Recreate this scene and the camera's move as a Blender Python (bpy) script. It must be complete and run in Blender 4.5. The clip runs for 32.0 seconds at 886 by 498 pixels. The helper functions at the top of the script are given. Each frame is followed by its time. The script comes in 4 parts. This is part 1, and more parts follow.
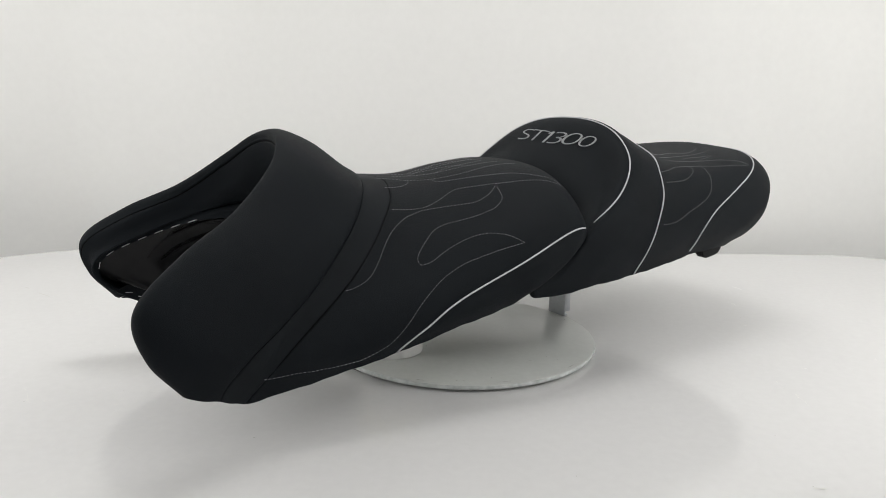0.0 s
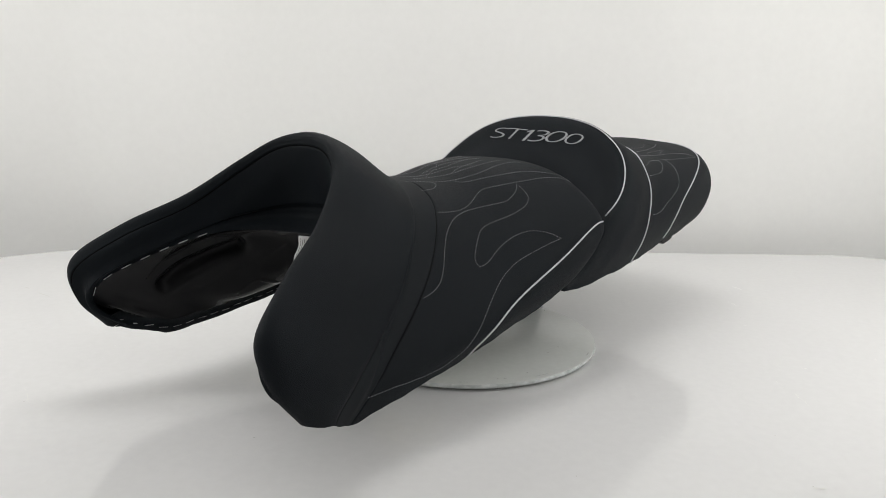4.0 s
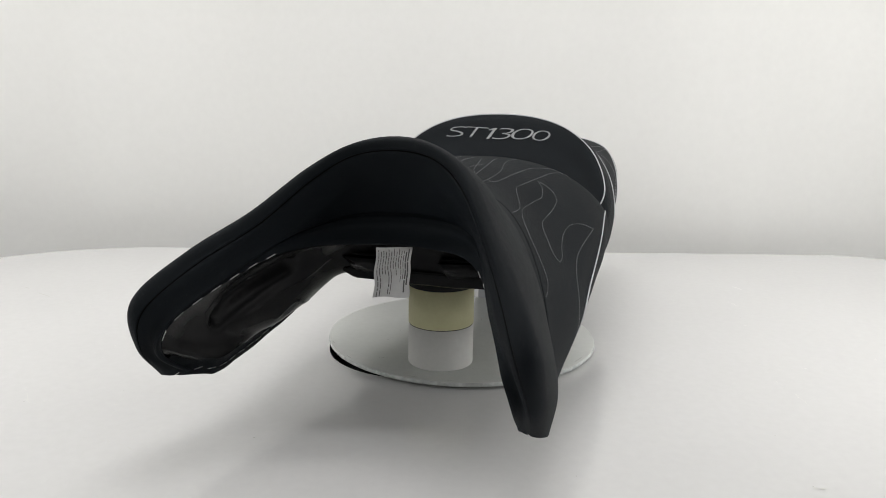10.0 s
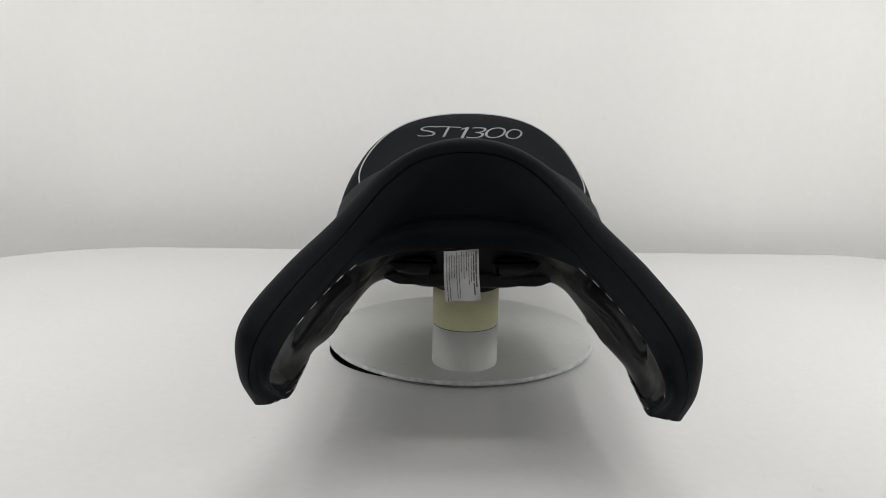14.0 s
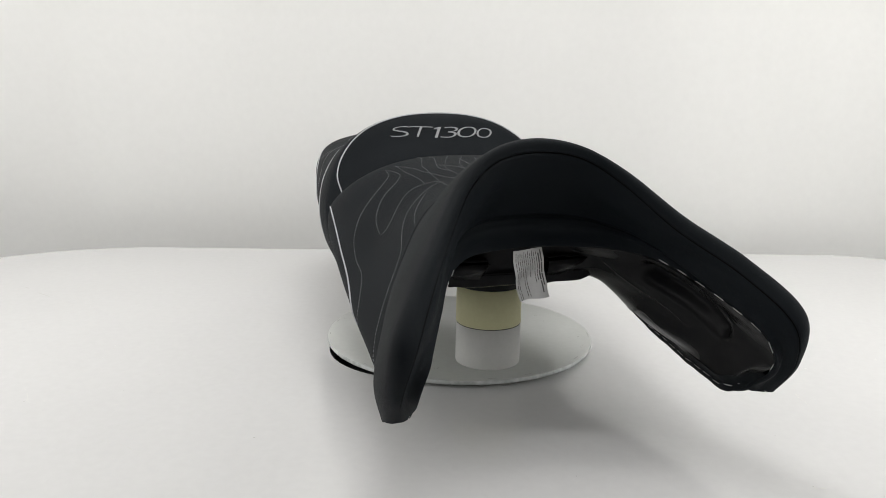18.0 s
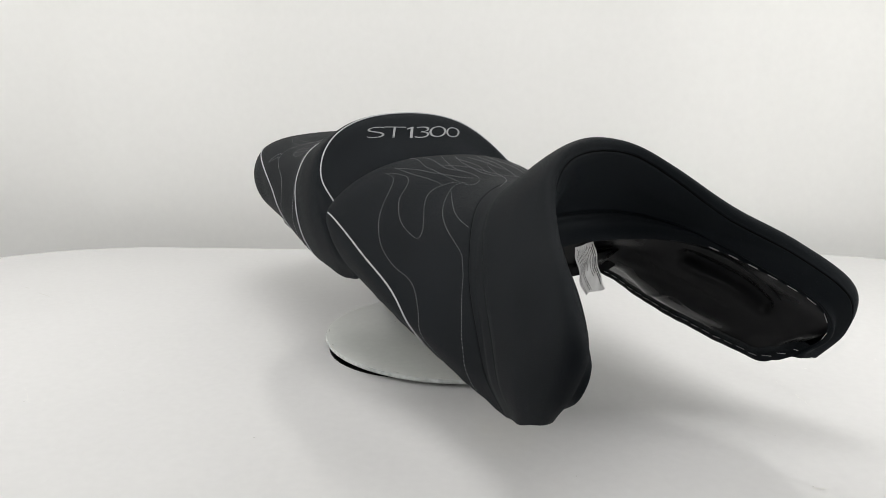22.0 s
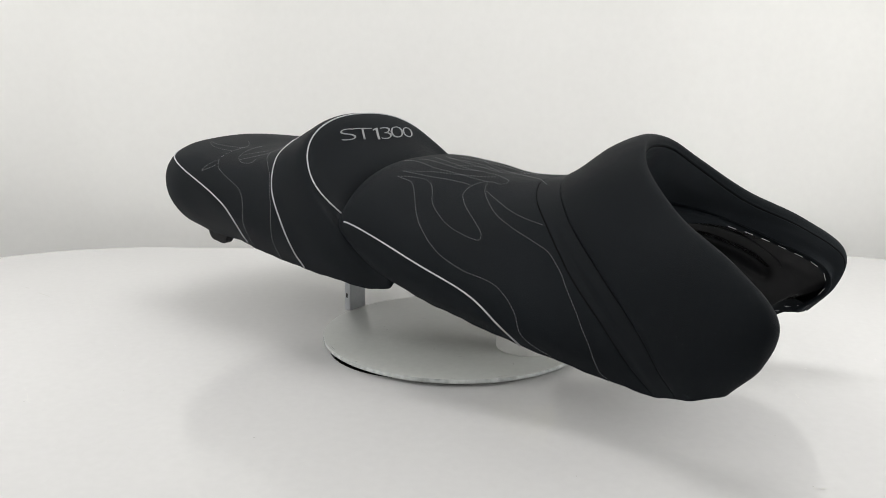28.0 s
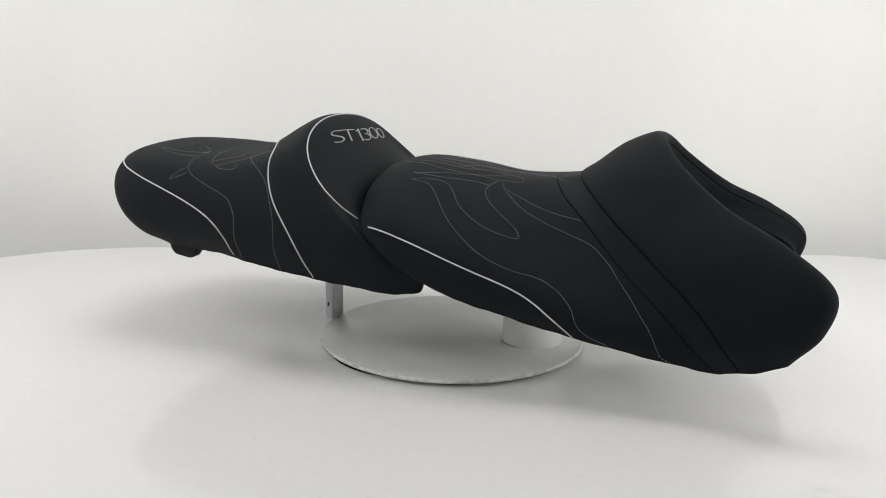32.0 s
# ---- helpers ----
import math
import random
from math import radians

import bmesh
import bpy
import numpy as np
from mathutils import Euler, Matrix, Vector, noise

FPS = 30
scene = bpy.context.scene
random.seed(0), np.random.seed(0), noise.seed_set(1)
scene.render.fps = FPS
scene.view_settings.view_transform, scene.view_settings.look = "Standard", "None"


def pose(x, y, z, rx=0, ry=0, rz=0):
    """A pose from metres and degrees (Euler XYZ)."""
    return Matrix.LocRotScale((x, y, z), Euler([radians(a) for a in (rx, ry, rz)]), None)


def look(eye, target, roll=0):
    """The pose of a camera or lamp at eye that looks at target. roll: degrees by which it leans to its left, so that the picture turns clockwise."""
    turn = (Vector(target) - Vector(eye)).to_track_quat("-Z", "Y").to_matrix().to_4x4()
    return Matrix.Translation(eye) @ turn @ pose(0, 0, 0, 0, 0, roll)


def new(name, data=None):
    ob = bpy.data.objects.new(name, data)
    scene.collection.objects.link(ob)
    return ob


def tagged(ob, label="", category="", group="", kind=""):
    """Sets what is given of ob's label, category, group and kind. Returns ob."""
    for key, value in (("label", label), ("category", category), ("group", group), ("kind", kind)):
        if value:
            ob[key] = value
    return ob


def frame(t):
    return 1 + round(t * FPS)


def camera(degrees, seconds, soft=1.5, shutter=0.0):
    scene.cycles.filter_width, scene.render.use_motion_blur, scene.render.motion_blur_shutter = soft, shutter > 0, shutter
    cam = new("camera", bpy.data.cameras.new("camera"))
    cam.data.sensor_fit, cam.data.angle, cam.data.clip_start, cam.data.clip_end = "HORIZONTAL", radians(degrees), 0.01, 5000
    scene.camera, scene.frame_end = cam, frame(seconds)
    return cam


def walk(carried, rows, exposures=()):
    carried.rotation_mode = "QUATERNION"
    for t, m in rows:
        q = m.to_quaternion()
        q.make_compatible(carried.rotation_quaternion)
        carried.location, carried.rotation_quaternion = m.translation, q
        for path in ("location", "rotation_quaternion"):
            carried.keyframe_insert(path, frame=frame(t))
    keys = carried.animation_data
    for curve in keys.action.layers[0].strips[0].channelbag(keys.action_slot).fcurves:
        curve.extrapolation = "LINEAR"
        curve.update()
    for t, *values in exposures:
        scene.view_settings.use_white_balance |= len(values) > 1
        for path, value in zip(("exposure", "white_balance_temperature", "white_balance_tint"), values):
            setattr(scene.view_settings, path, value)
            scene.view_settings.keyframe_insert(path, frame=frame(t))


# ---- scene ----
# The place: a white table with a round hole, a turntable plate in it, a white
# backdrop sheet behind. A two-piece motorcycle seat stands on a bracket and a tube on the
# plate and is turned once past a still camera. Table top is z = 0, metres.

# ---- camera ----
cam = camera(61.62, 32.0, soft=0.5)
EYE = pose(0.0, -1.0, 0.3493, 90 - 12.30, 0, 0) @ pose(0, 0, 0, 0, 0, 0.86)
walk(cam, [(0.0, EYE), (32.0, EYE)], exposures=[(0, -.04), (3.5, -.05), (7, -.09), (9, -.01), (11, -.01), (12, -.03), (13, -.17), (14, -.11), (17, .03), (32, .03)])

AXIS_X = 0.0178          # where the turntable's axle stands
PLATE_Z = 0.011          # top of the plate
TURN_RATE = 3.986        # degrees a second
TURN_EASE = [(0, .1), (4, .1), (9, .12), (14, .13), (18, .05), (22, .12), (25, 0), (29, -.15), (32, -.45)]


def turn_at(t):
    a = np.interp(t, [r[0] for r in TURN_EASE], [r[1] for r in TURN_EASE])
    return TURN_RATE * (t - 14) + float(a)


# ---- world and light ----
world = bpy.data.worlds.new("world")
scene.world = world
world.use_nodes = True
world.node_tree.nodes["Background"].inputs[0].default_value = (0.93, 0.96, 1.0, 1)
world.node_tree.nodes["Background"].inputs[1].default_value = 0.35


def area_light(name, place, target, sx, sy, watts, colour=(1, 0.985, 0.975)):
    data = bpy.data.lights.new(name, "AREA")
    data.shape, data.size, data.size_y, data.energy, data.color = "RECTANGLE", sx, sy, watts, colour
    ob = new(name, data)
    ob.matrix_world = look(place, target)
    return tagged(ob, "unseen rectangular area light", "studio light", "studio lights", "structure")


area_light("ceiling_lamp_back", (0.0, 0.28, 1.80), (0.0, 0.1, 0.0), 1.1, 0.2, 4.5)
# Added unseen strip light that only brightens the lower backdrop.
area_light("backdrop_fill", (0.0, 0.02, 1.15), (0.0, 0.70, 0.15), 4.4, 0.15, 3.9)
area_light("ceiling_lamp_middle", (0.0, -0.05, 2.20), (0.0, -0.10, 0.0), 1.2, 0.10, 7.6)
# Added wide fill behind the camera, lifting the backdrop and the seat's front.
area_light("front_fill", (0.0, -1.55, 1.70), (0.0, 0.65, 0.42), 4.2, 0.6, 11.5)
# Added pair of unseen side fills, for below the seat and the backdrop's sides.
area_light("side_fill_left", (-1.18, -0.35, 0.60), (-0.55, 0.65, 0.18), 0.9, 0.9, 5.7)
area_light("side_fill_right", (1.18, -0.35, 0.60), (0.60, 0.65, 0.20), 0.9, 0.9, 7.0)


# ---- materials ----
def material(name):
    m = bpy.data.materials.new(name)
    m.use_nodes = True
    n = m.node_tree.nodes
    return m, n, m.node_tree.links, n["Principled BSDF"]


def surface(name, dark, light, rough, grain=400.0, bump=0.15, depth=0.0005, stain=6.0, metal=0.0, sheen=0.0, detail=4.0, coat=0.0, gloss=0.5):
    """A material with mottling at two scales between two colours, and fine relief."""
    m, n, l, b = material(name)
    co = n.new("ShaderNodeTexCoord")
    big = n.new("ShaderNodeTexNoise")
    big.inputs["Scale"].default_value, big.inputs["Detail"].default_value = stain, 5
    fine = n.new("ShaderNodeTexNoise")
    fine.inputs["Scale"].default_value, fine.inputs["Detail"].default_value = grain, detail
    mix = n.new("ShaderNodeMath")
    mix.operation = "MULTIPLY_ADD"
    mix.inputs[1].default_value = 0.4
    add = n.new("ShaderNodeMath")
    add.operation = "MULTIPLY"
    add.inputs[1].default_value = 0.6
    ramp = n.new("ShaderNodeValToRGB")
    ramp.color_ramp.elements[0].position, ramp.color_ramp.elements[1].position = 0.3, 0.7
    ramp.color_ramp.elements[0].color, ramp.color_ramp.elements[1].color = (*dark, 1), (*light, 1)
    bmp = n.new("ShaderNodeBump")
    bmp.inputs["Strength"].default_value, bmp.inputs["Distance"].default_value = bump, depth
    for node in (big, fine):
        l.new(co.outputs["Object"], node.inputs["Vector"])
    l.new(big.outputs["Fac"], add.inputs[0])
    l.new(fine.outputs["Fac"], mix.inputs[0])
    l.new(add.outputs[0], mix.inputs[2])
    l.new(mix.outputs[0], ramp.inputs["Fac"])
    l.new(ramp.outputs["Color"], b.inputs["Base Color"])
    l.new(fine.outputs["Fac"], bmp.inputs["Height"])
    l.new(bmp.outputs["Normal"], b.inputs["Normal"])
    b.inputs["Roughness"].default_value, b.inputs["Metallic"].default_value = rough, metal
    b.inputs["Specular IOR Level"].default_value = gloss
    b.inputs["Sheen Weight"].default_value, b.inputs["Coat Weight"].default_value = sheen, coat
    return m


FABRIC = surface("black_seat_fabric", (0.0038, 0.0056, 0.0074), (0.0070, 0.0097, 0.0125), 0.62, 1300, 0.6, 0.0008, 9, gloss=0.12)


def add_lint(m, amount=0.70, tone=(0.013, 0.0155, 0.0185)):
    """Sparse pale lint and pilling on a cloth."""
    n, l = m.node_tree.nodes, m.node_tree.links
    b = n["Principled BSDF"]
    base = b.inputs["Base Color"].links[0].from_socket
    co = n.new("ShaderNodeTexCoord")
    speck = n.new("ShaderNodeTexNoise")
    speck.inputs["Scale"].default_value, speck.inputs["Detail"].default_value = 420, 1
    ramp = n.new("ShaderNodeValToRGB")
    ramp.color_ramp.elements[0].position, ramp.color_ramp.elements[1].position = amount, amount + 0.05
    mix = n.new("ShaderNodeMix")
    mix.data_type = "RGBA"
    mix.inputs["B"].default_value = (*tone, 1)
    l.new(co.outputs["Object"], speck.inputs["Vector"])
    l.new(speck.outputs["Fac"], ramp.inputs["Fac"])
    l.new(ramp.outputs["Color"], mix.inputs["Factor"])
    l.new(base, mix.inputs["A"])
    l.new(mix.outputs["Result"], b.inputs["Base Color"])


add_lint(FABRIC)
BAND = surface("black_gripper_vinyl", (0.0036, 0.0053, 0.0070), (0.0066, 0.0092, 0.0119), 0.64, 1200, 0.3, 0.0005, 12, gloss=0.14)
# Blacker than the cloth: the shade in the seam grooves is in this colour.
SEAM_SHADE = surface("black_seam_thread_and_shade", (0.001, 0.001, 0.001), (0.002, 0.002, 0.002), 0.9, 900, gloss=0.05)
PAN = surface("black_moulded_plastic", (0.011, 0.0115, 0.0125), (0.018, 0.018, 0.019), 0.27, 60, 0.10, 0.002, 20, gloss=0.11)
FOAM = surface("black_foam_pad", (0.008, 0.008, 0.008), (0.014, 0.014, 0.014), 0.95, 500, 0.4, 0.001)
THREAD = surface("light_grey_thread", (0.24, 0.24, 0.25), (0.38, 0.38, 0.40), 0.8, 2500)
PIPING = surface("silver_grey_piping", (0.42, 0.43, 0.45), (0.58, 0.59, 0.61), 0.4, 600, 0.1, 0.0003)
EMBROIDERY = surface("grey_embroidery", (0.26, 0.27, 0.28), (0.40, 0.41, 0.42), 0.6, 2600, 0.5, 0.0006)
STAPLE = surface("steel_staple", (0.6, 0.6, 0.6), (0.75, 0.75, 0.75), 0.3, 300, metal=1.0)
SHEET = surface("white_backdrop_sheet", (0.80, 0.80, 0.78), (0.84, 0.84, 0.82), 0.75, 60, 0.05, 0.002, 1.2)
TABLETOP = surface("white_table_laminate", (0.70, 0.70, 0.695), (0.755, 0.755, 0.75), 0.13, 90, 0.02, 0.0004, 2.2)
PLATE = surface("white_lacquered_plate", (0.63, 0.65, 0.62), (0.71, 0.73, 0.70), 0.28, 120, 0.06, 0.001, 10)
EDGE = surface("worn_plate_edge", (0.42, 0.45, 0.44), (0.84, 0.86, 0.85), 0.25, 120, 0.3, 0.001, 55)
HOLE = surface("dark_parts_and_slot_shade", (0.01, 0.01, 0.01), (0.02, 0.02, 0.02), 0.7)
TUBE = surface("white_cardboard_tube", (0.80, 0.80, 0.78), (0.86, 0.86, 0.84), 0.6, 200, 0.05, 0.0006, 25)
CREAM = surface("cream_masking_tape", (0.70, 0.67, 0.40), (0.78, 0.76, 0.48), 0.6, 260, 0.1, 0.0006, 30)
BRACKET = surface("grey_painted_metal", (0.50, 0.52, 0.55), (0.60, 0.62, 0.65), 0.4, 150, 0.05, 0.0006, 25, metal=0.2)
PAPER = surface("crumpled_label_film", (0.50, 0.50, 0.50), (0.62, 0.62, 0.62), 0.30, 90, 0.6, 0.002, 40)
PRINT = surface("dark_label_print", (0.08, 0.08, 0.08), (0.13, 0.13, 0.13), 0.6)
DIRT = surface("grey_scuff", (0.40, 0.40, 0.38), (0.55, 0.55, 0.53), 0.8)
FAINT = surface("faint_scratch", (0.57, 0.57, 0.55), (0.66, 0.66, 0.64), 0.6)
ROOM = surface("studio_wall_paint", (0.66, 0.66, 0.65), (0.72, 0.72, 0.71), 0.8, 80, 0.1, 0.001, 2)


# ---- mesh helpers ----
def from_data(name, verts, faces, mat, smooth=True):
    me = bpy.data.meshes.new(name)
    me.from_pydata([tuple(map(float, v)) for v in verts], [], faces)
    me.validate()
    me.materials.append(mat)
    if smooth:
        me.polygons.foreach_set("use_smooth", [True] * len(me.polygons))
    return me


def part(name, me, parent, label=""):
    """One mesh object under a thing or a part."""
    ob = new(name, me)
    ob.parent = parent
    return tagged(ob, label)


def thing(name, label, category, group="", kind=""):
    return tagged(new(name), label, category, group, kind)


def bm_mesh(name, bm, mat, smooth=False):
    me = bpy.data.meshes.new(name)
    bm.to_mesh(me)
    bm.free()
    me.materials.append(mat)
    if smooth:
        me.polygons.foreach_set("use_smooth", [True] * len(me.polygons))
    return me


def lathe(name, profile, mat, steps=96, smooth=True):
    """A body of revolution about z from (radius, height) pairs."""
    verts, faces = [], []
    n = len(profile)
    for i in range(steps):
        a = 2 * math.pi * i / steps
        verts += [(r * math.cos(a), r * math.sin(a), z) for r, z in profile]
    for i in range(steps):
        k = (i + 1) % steps
        faces += [(i * n + j, k * n + j, k * n + j + 1, i * n + j + 1) for j in range(n - 1)]
    return from_data(name, verts, faces, mat, smooth)


def box(name, x0, x1, y0, y1, z0, z1, mat, bevel=0.0):
    bm = bmesh.new()
    bmesh.ops.create_cube(bm, size=1, matrix=Matrix.Translation(((x0 + x1) / 2, (y0 + y1) / 2, (z0 + z1) / 2)) @ Matrix.Diagonal((x1 - x0, y1 - y0, z1 - z0, 1)))
    if bevel:
        bmesh.ops.bevel(bm, geom=bm.edges[:], offset=bevel, segments=2, affect="EDGES")
    return bm_mesh(name, bm, mat)


def tube(name, path, radius, mat, sides=8, closed=False):
    """A round cord along a list of points."""
    pts = np.array(path, float)
    n = len(pts)
    tan = np.gradient(pts, axis=0)
    tan /= np.linalg.norm(tan, axis=1)[:, None] + 1e-12
    up = np.array([0.0, 0.0, 1.0])
    verts, faces = [], []
    for p, t in zip(pts, tan):
        a = np.cross(t, up)
        if np.linalg.norm(a) < 1e-3:
            a = np.cross(t, (1.0, 0, 0))
        a /= np.linalg.norm(a)
        b = np.cross(t, a)
        verts += [p + radius * (math.cos(2 * math.pi * k / sides) * a + math.sin(2 * math.pi * k / sides) * b) for k in range(sides)]
    for i in range(n - 1):
        faces += [(i * sides + k, i * sides + (k + 1) % sides, (i + 1) * sides + (k + 1) % sides, (i + 1) * sides + k) for k in range(sides)]
    faces += [tuple(range(sides))[::-1], tuple((n - 1) * sides + k for k in range(sides))]
    return from_data(name, verts, faces, mat)


# ---- upholstery surfaces ----
# A cushion skin is a sheet of arches: each arch runs from the middle line (across = 0) down to
# the lower edge (across = 1), and the sheet glides from arch to arch (along = 0, 1, 2, ...).
# a: across the seat, b: along it to the rear, c: up from the plate.
def spline(p0, p1, p2, p3, t):
    return 0.5 * ((2 * p1) + (p2 - p0) * t + (2 * p0 - 5 * p1 + 4 * p2 - p3) * t * t + (3 * p1 - p0 - 3 * p2 + p3) * t ** 3)


def on_arch(arch, f):
    """The points of a half arch at f (0 to 1); the middle is mirrored to stay smooth."""
    n = len(arch) - 1
    x = np.clip(np.asarray(f, float), 0, 1) * n
    i = np.minimum(x.astype(int), n - 1)
    ext = np.vstack([arch[1] * (-1, 1, 1), arch, 2 * arch[-1] - arch[-2]])
    t = (x - i)[..., None]
    return spline(ext[i], ext[i + 1], ext[i + 2], ext[i + 3], t)


class Skin:
    def __init__(self, *arches, shift=0.0, offset=0.0, drop=0.0, flare=0.0, reach=0.0, pinch=0.0, ruffle=0.0, facing=1.0, skew=None):
        """shift: how far the front leans to one side; drop, flare: by how much the right skirt hangs lower and wider than the left; reach: how much farther forward the right leg goes; pinch: how much closer in the left leg stands; ruffle: waviness of the lower edge; facing: which way the cloth's outer side looks; skew: for each arch, how far the right skirt is moved and the left one moved back."""
        self.arches = [np.array(a, float).reshape(-1, 3) for a in arches]
        self.shift, self.offset, self.drop, self.flare, self.reach, self.pinch, self.ruffle, self.facing = shift, offset, drop, flare, reach, pinch, ruffle, facing
        self.skew = None if skew is None else np.array(skew, float)

    def at(self, along, across):
        """Points of the sheet; across runs from -1 to 1."""
        along, across = np.broadcast_arrays(np.asarray(along, float), np.asarray(across, float))
        n = len(self.arches) - 1
        lines = np.array([on_arch(a, np.abs(across)) for a in self.arches])
        lines = np.concatenate([2 * lines[:1] - lines[1:2], lines, 2 * lines[-1:] - lines[-2:-1]])
        x = np.clip(along, 0, n)
        i = np.minimum(x.astype(int), n - 1)
        pick = lambda k: np.take_along_axis(lines, (i + k)[None, ..., None], 0)[0]
        p = spline(pick(0), pick(1), pick(2), pick(3), (x - i)[..., None])
        p = p * np.stack([np.where(across < 0, -1.0, 1.0), np.ones_like(across), np.ones_like(across)], -1)
        right = np.clip(across, 0, 1) ** 3
        p[..., 0] += self.pinch * np.clip(-p[..., 1] / 0.40, 0, 1) * np.clip(-across * 2.0, 0, 1)
        p[..., 0] += self.offset + self.shift * np.clip(-p[..., 1] / 0.44, 0, 1) + self.flare * right
        p[..., 2] += self.ruffle * (np.sin(p[..., 1] * 95.0) + 0.7 * np.sin(p[..., 1] * 230.0 + across)) * np.abs(across) ** 14 - self.drop * right
        p[..., 1] -= self.reach * np.clip(-p[..., 1] / 0.44, 0, 1) * np.clip(across * 2.5, 0, 1)
        if self.skew is not None:
            k = np.vstack([2 * self.skew[0] - self.skew[1], self.skew, 2 * self.skew[-1] - self.skew[-2]])
            r = np.clip(np.abs(across) / 0.8, 0, 1)
            p = p + (np.sign(across) * r * r * (3 - 2 * r))[..., None] * spline(k[i], k[i + 1], k[i + 2], k[i + 3], (x - i)[..., None])
        return p

    def normal(self, along, across):
        e = 0.01
        d1 = self.at(np.asarray(along) + e, across) - self.at(np.asarray(along) - e, across)
        d2 = self.at(along, np.clip(np.asarray(across) + e, -1, 1)) - self.at(along, np.clip(np.asarray(across) - e, -1, 1))
        n = np.cross(d2, d1) * self.facing
        return n / (np.linalg.norm(n, axis=-1, keepdims=True) + 1e-12)

    def lifted(self, along, across, h):
        return self.at(along, across) + h * self.normal(along, across)

    def mesh(self, name, mat, a0, a1, rows, cols, lift=None, warp=None, settle=None):
        """lift(along, across): how far the padding swells out of the sheet, in metres; warp(along, across) bends a panel to its seams; settle(along, across, points) draws the sheet's borders onto its neighbours."""
        lines = np.linspace(a0, a1, rows)
        close = np.array([.01, .02, .03, .04, .055, .07])
        lines = np.unique(np.concatenate([lines, a0 + close, a1 - close]))
        rows = len(lines)
        g, h = np.meshgrid(lines, np.linspace(-1, 1, cols), indexing="ij")
        w = warp(g, h) if warp else g
        p = self.at(w, h)
        if lift:
            p = p + lift(g, h)[..., None] * self.normal(w, h)
        if settle:
            p = settle(g, h, p)
        idx = np.arange(rows * cols).reshape(rows, cols)
        q = np.stack([idx[:-1, :-1], idx[:-1, 1:], idx[1:, 1:], idx[1:, :-1]], -1).reshape(-1, 4)
        if self.facing < 0:
            q = q[:, ::-1]
        return from_data(name, p.reshape(-1, 3), q.tolist(), mat)


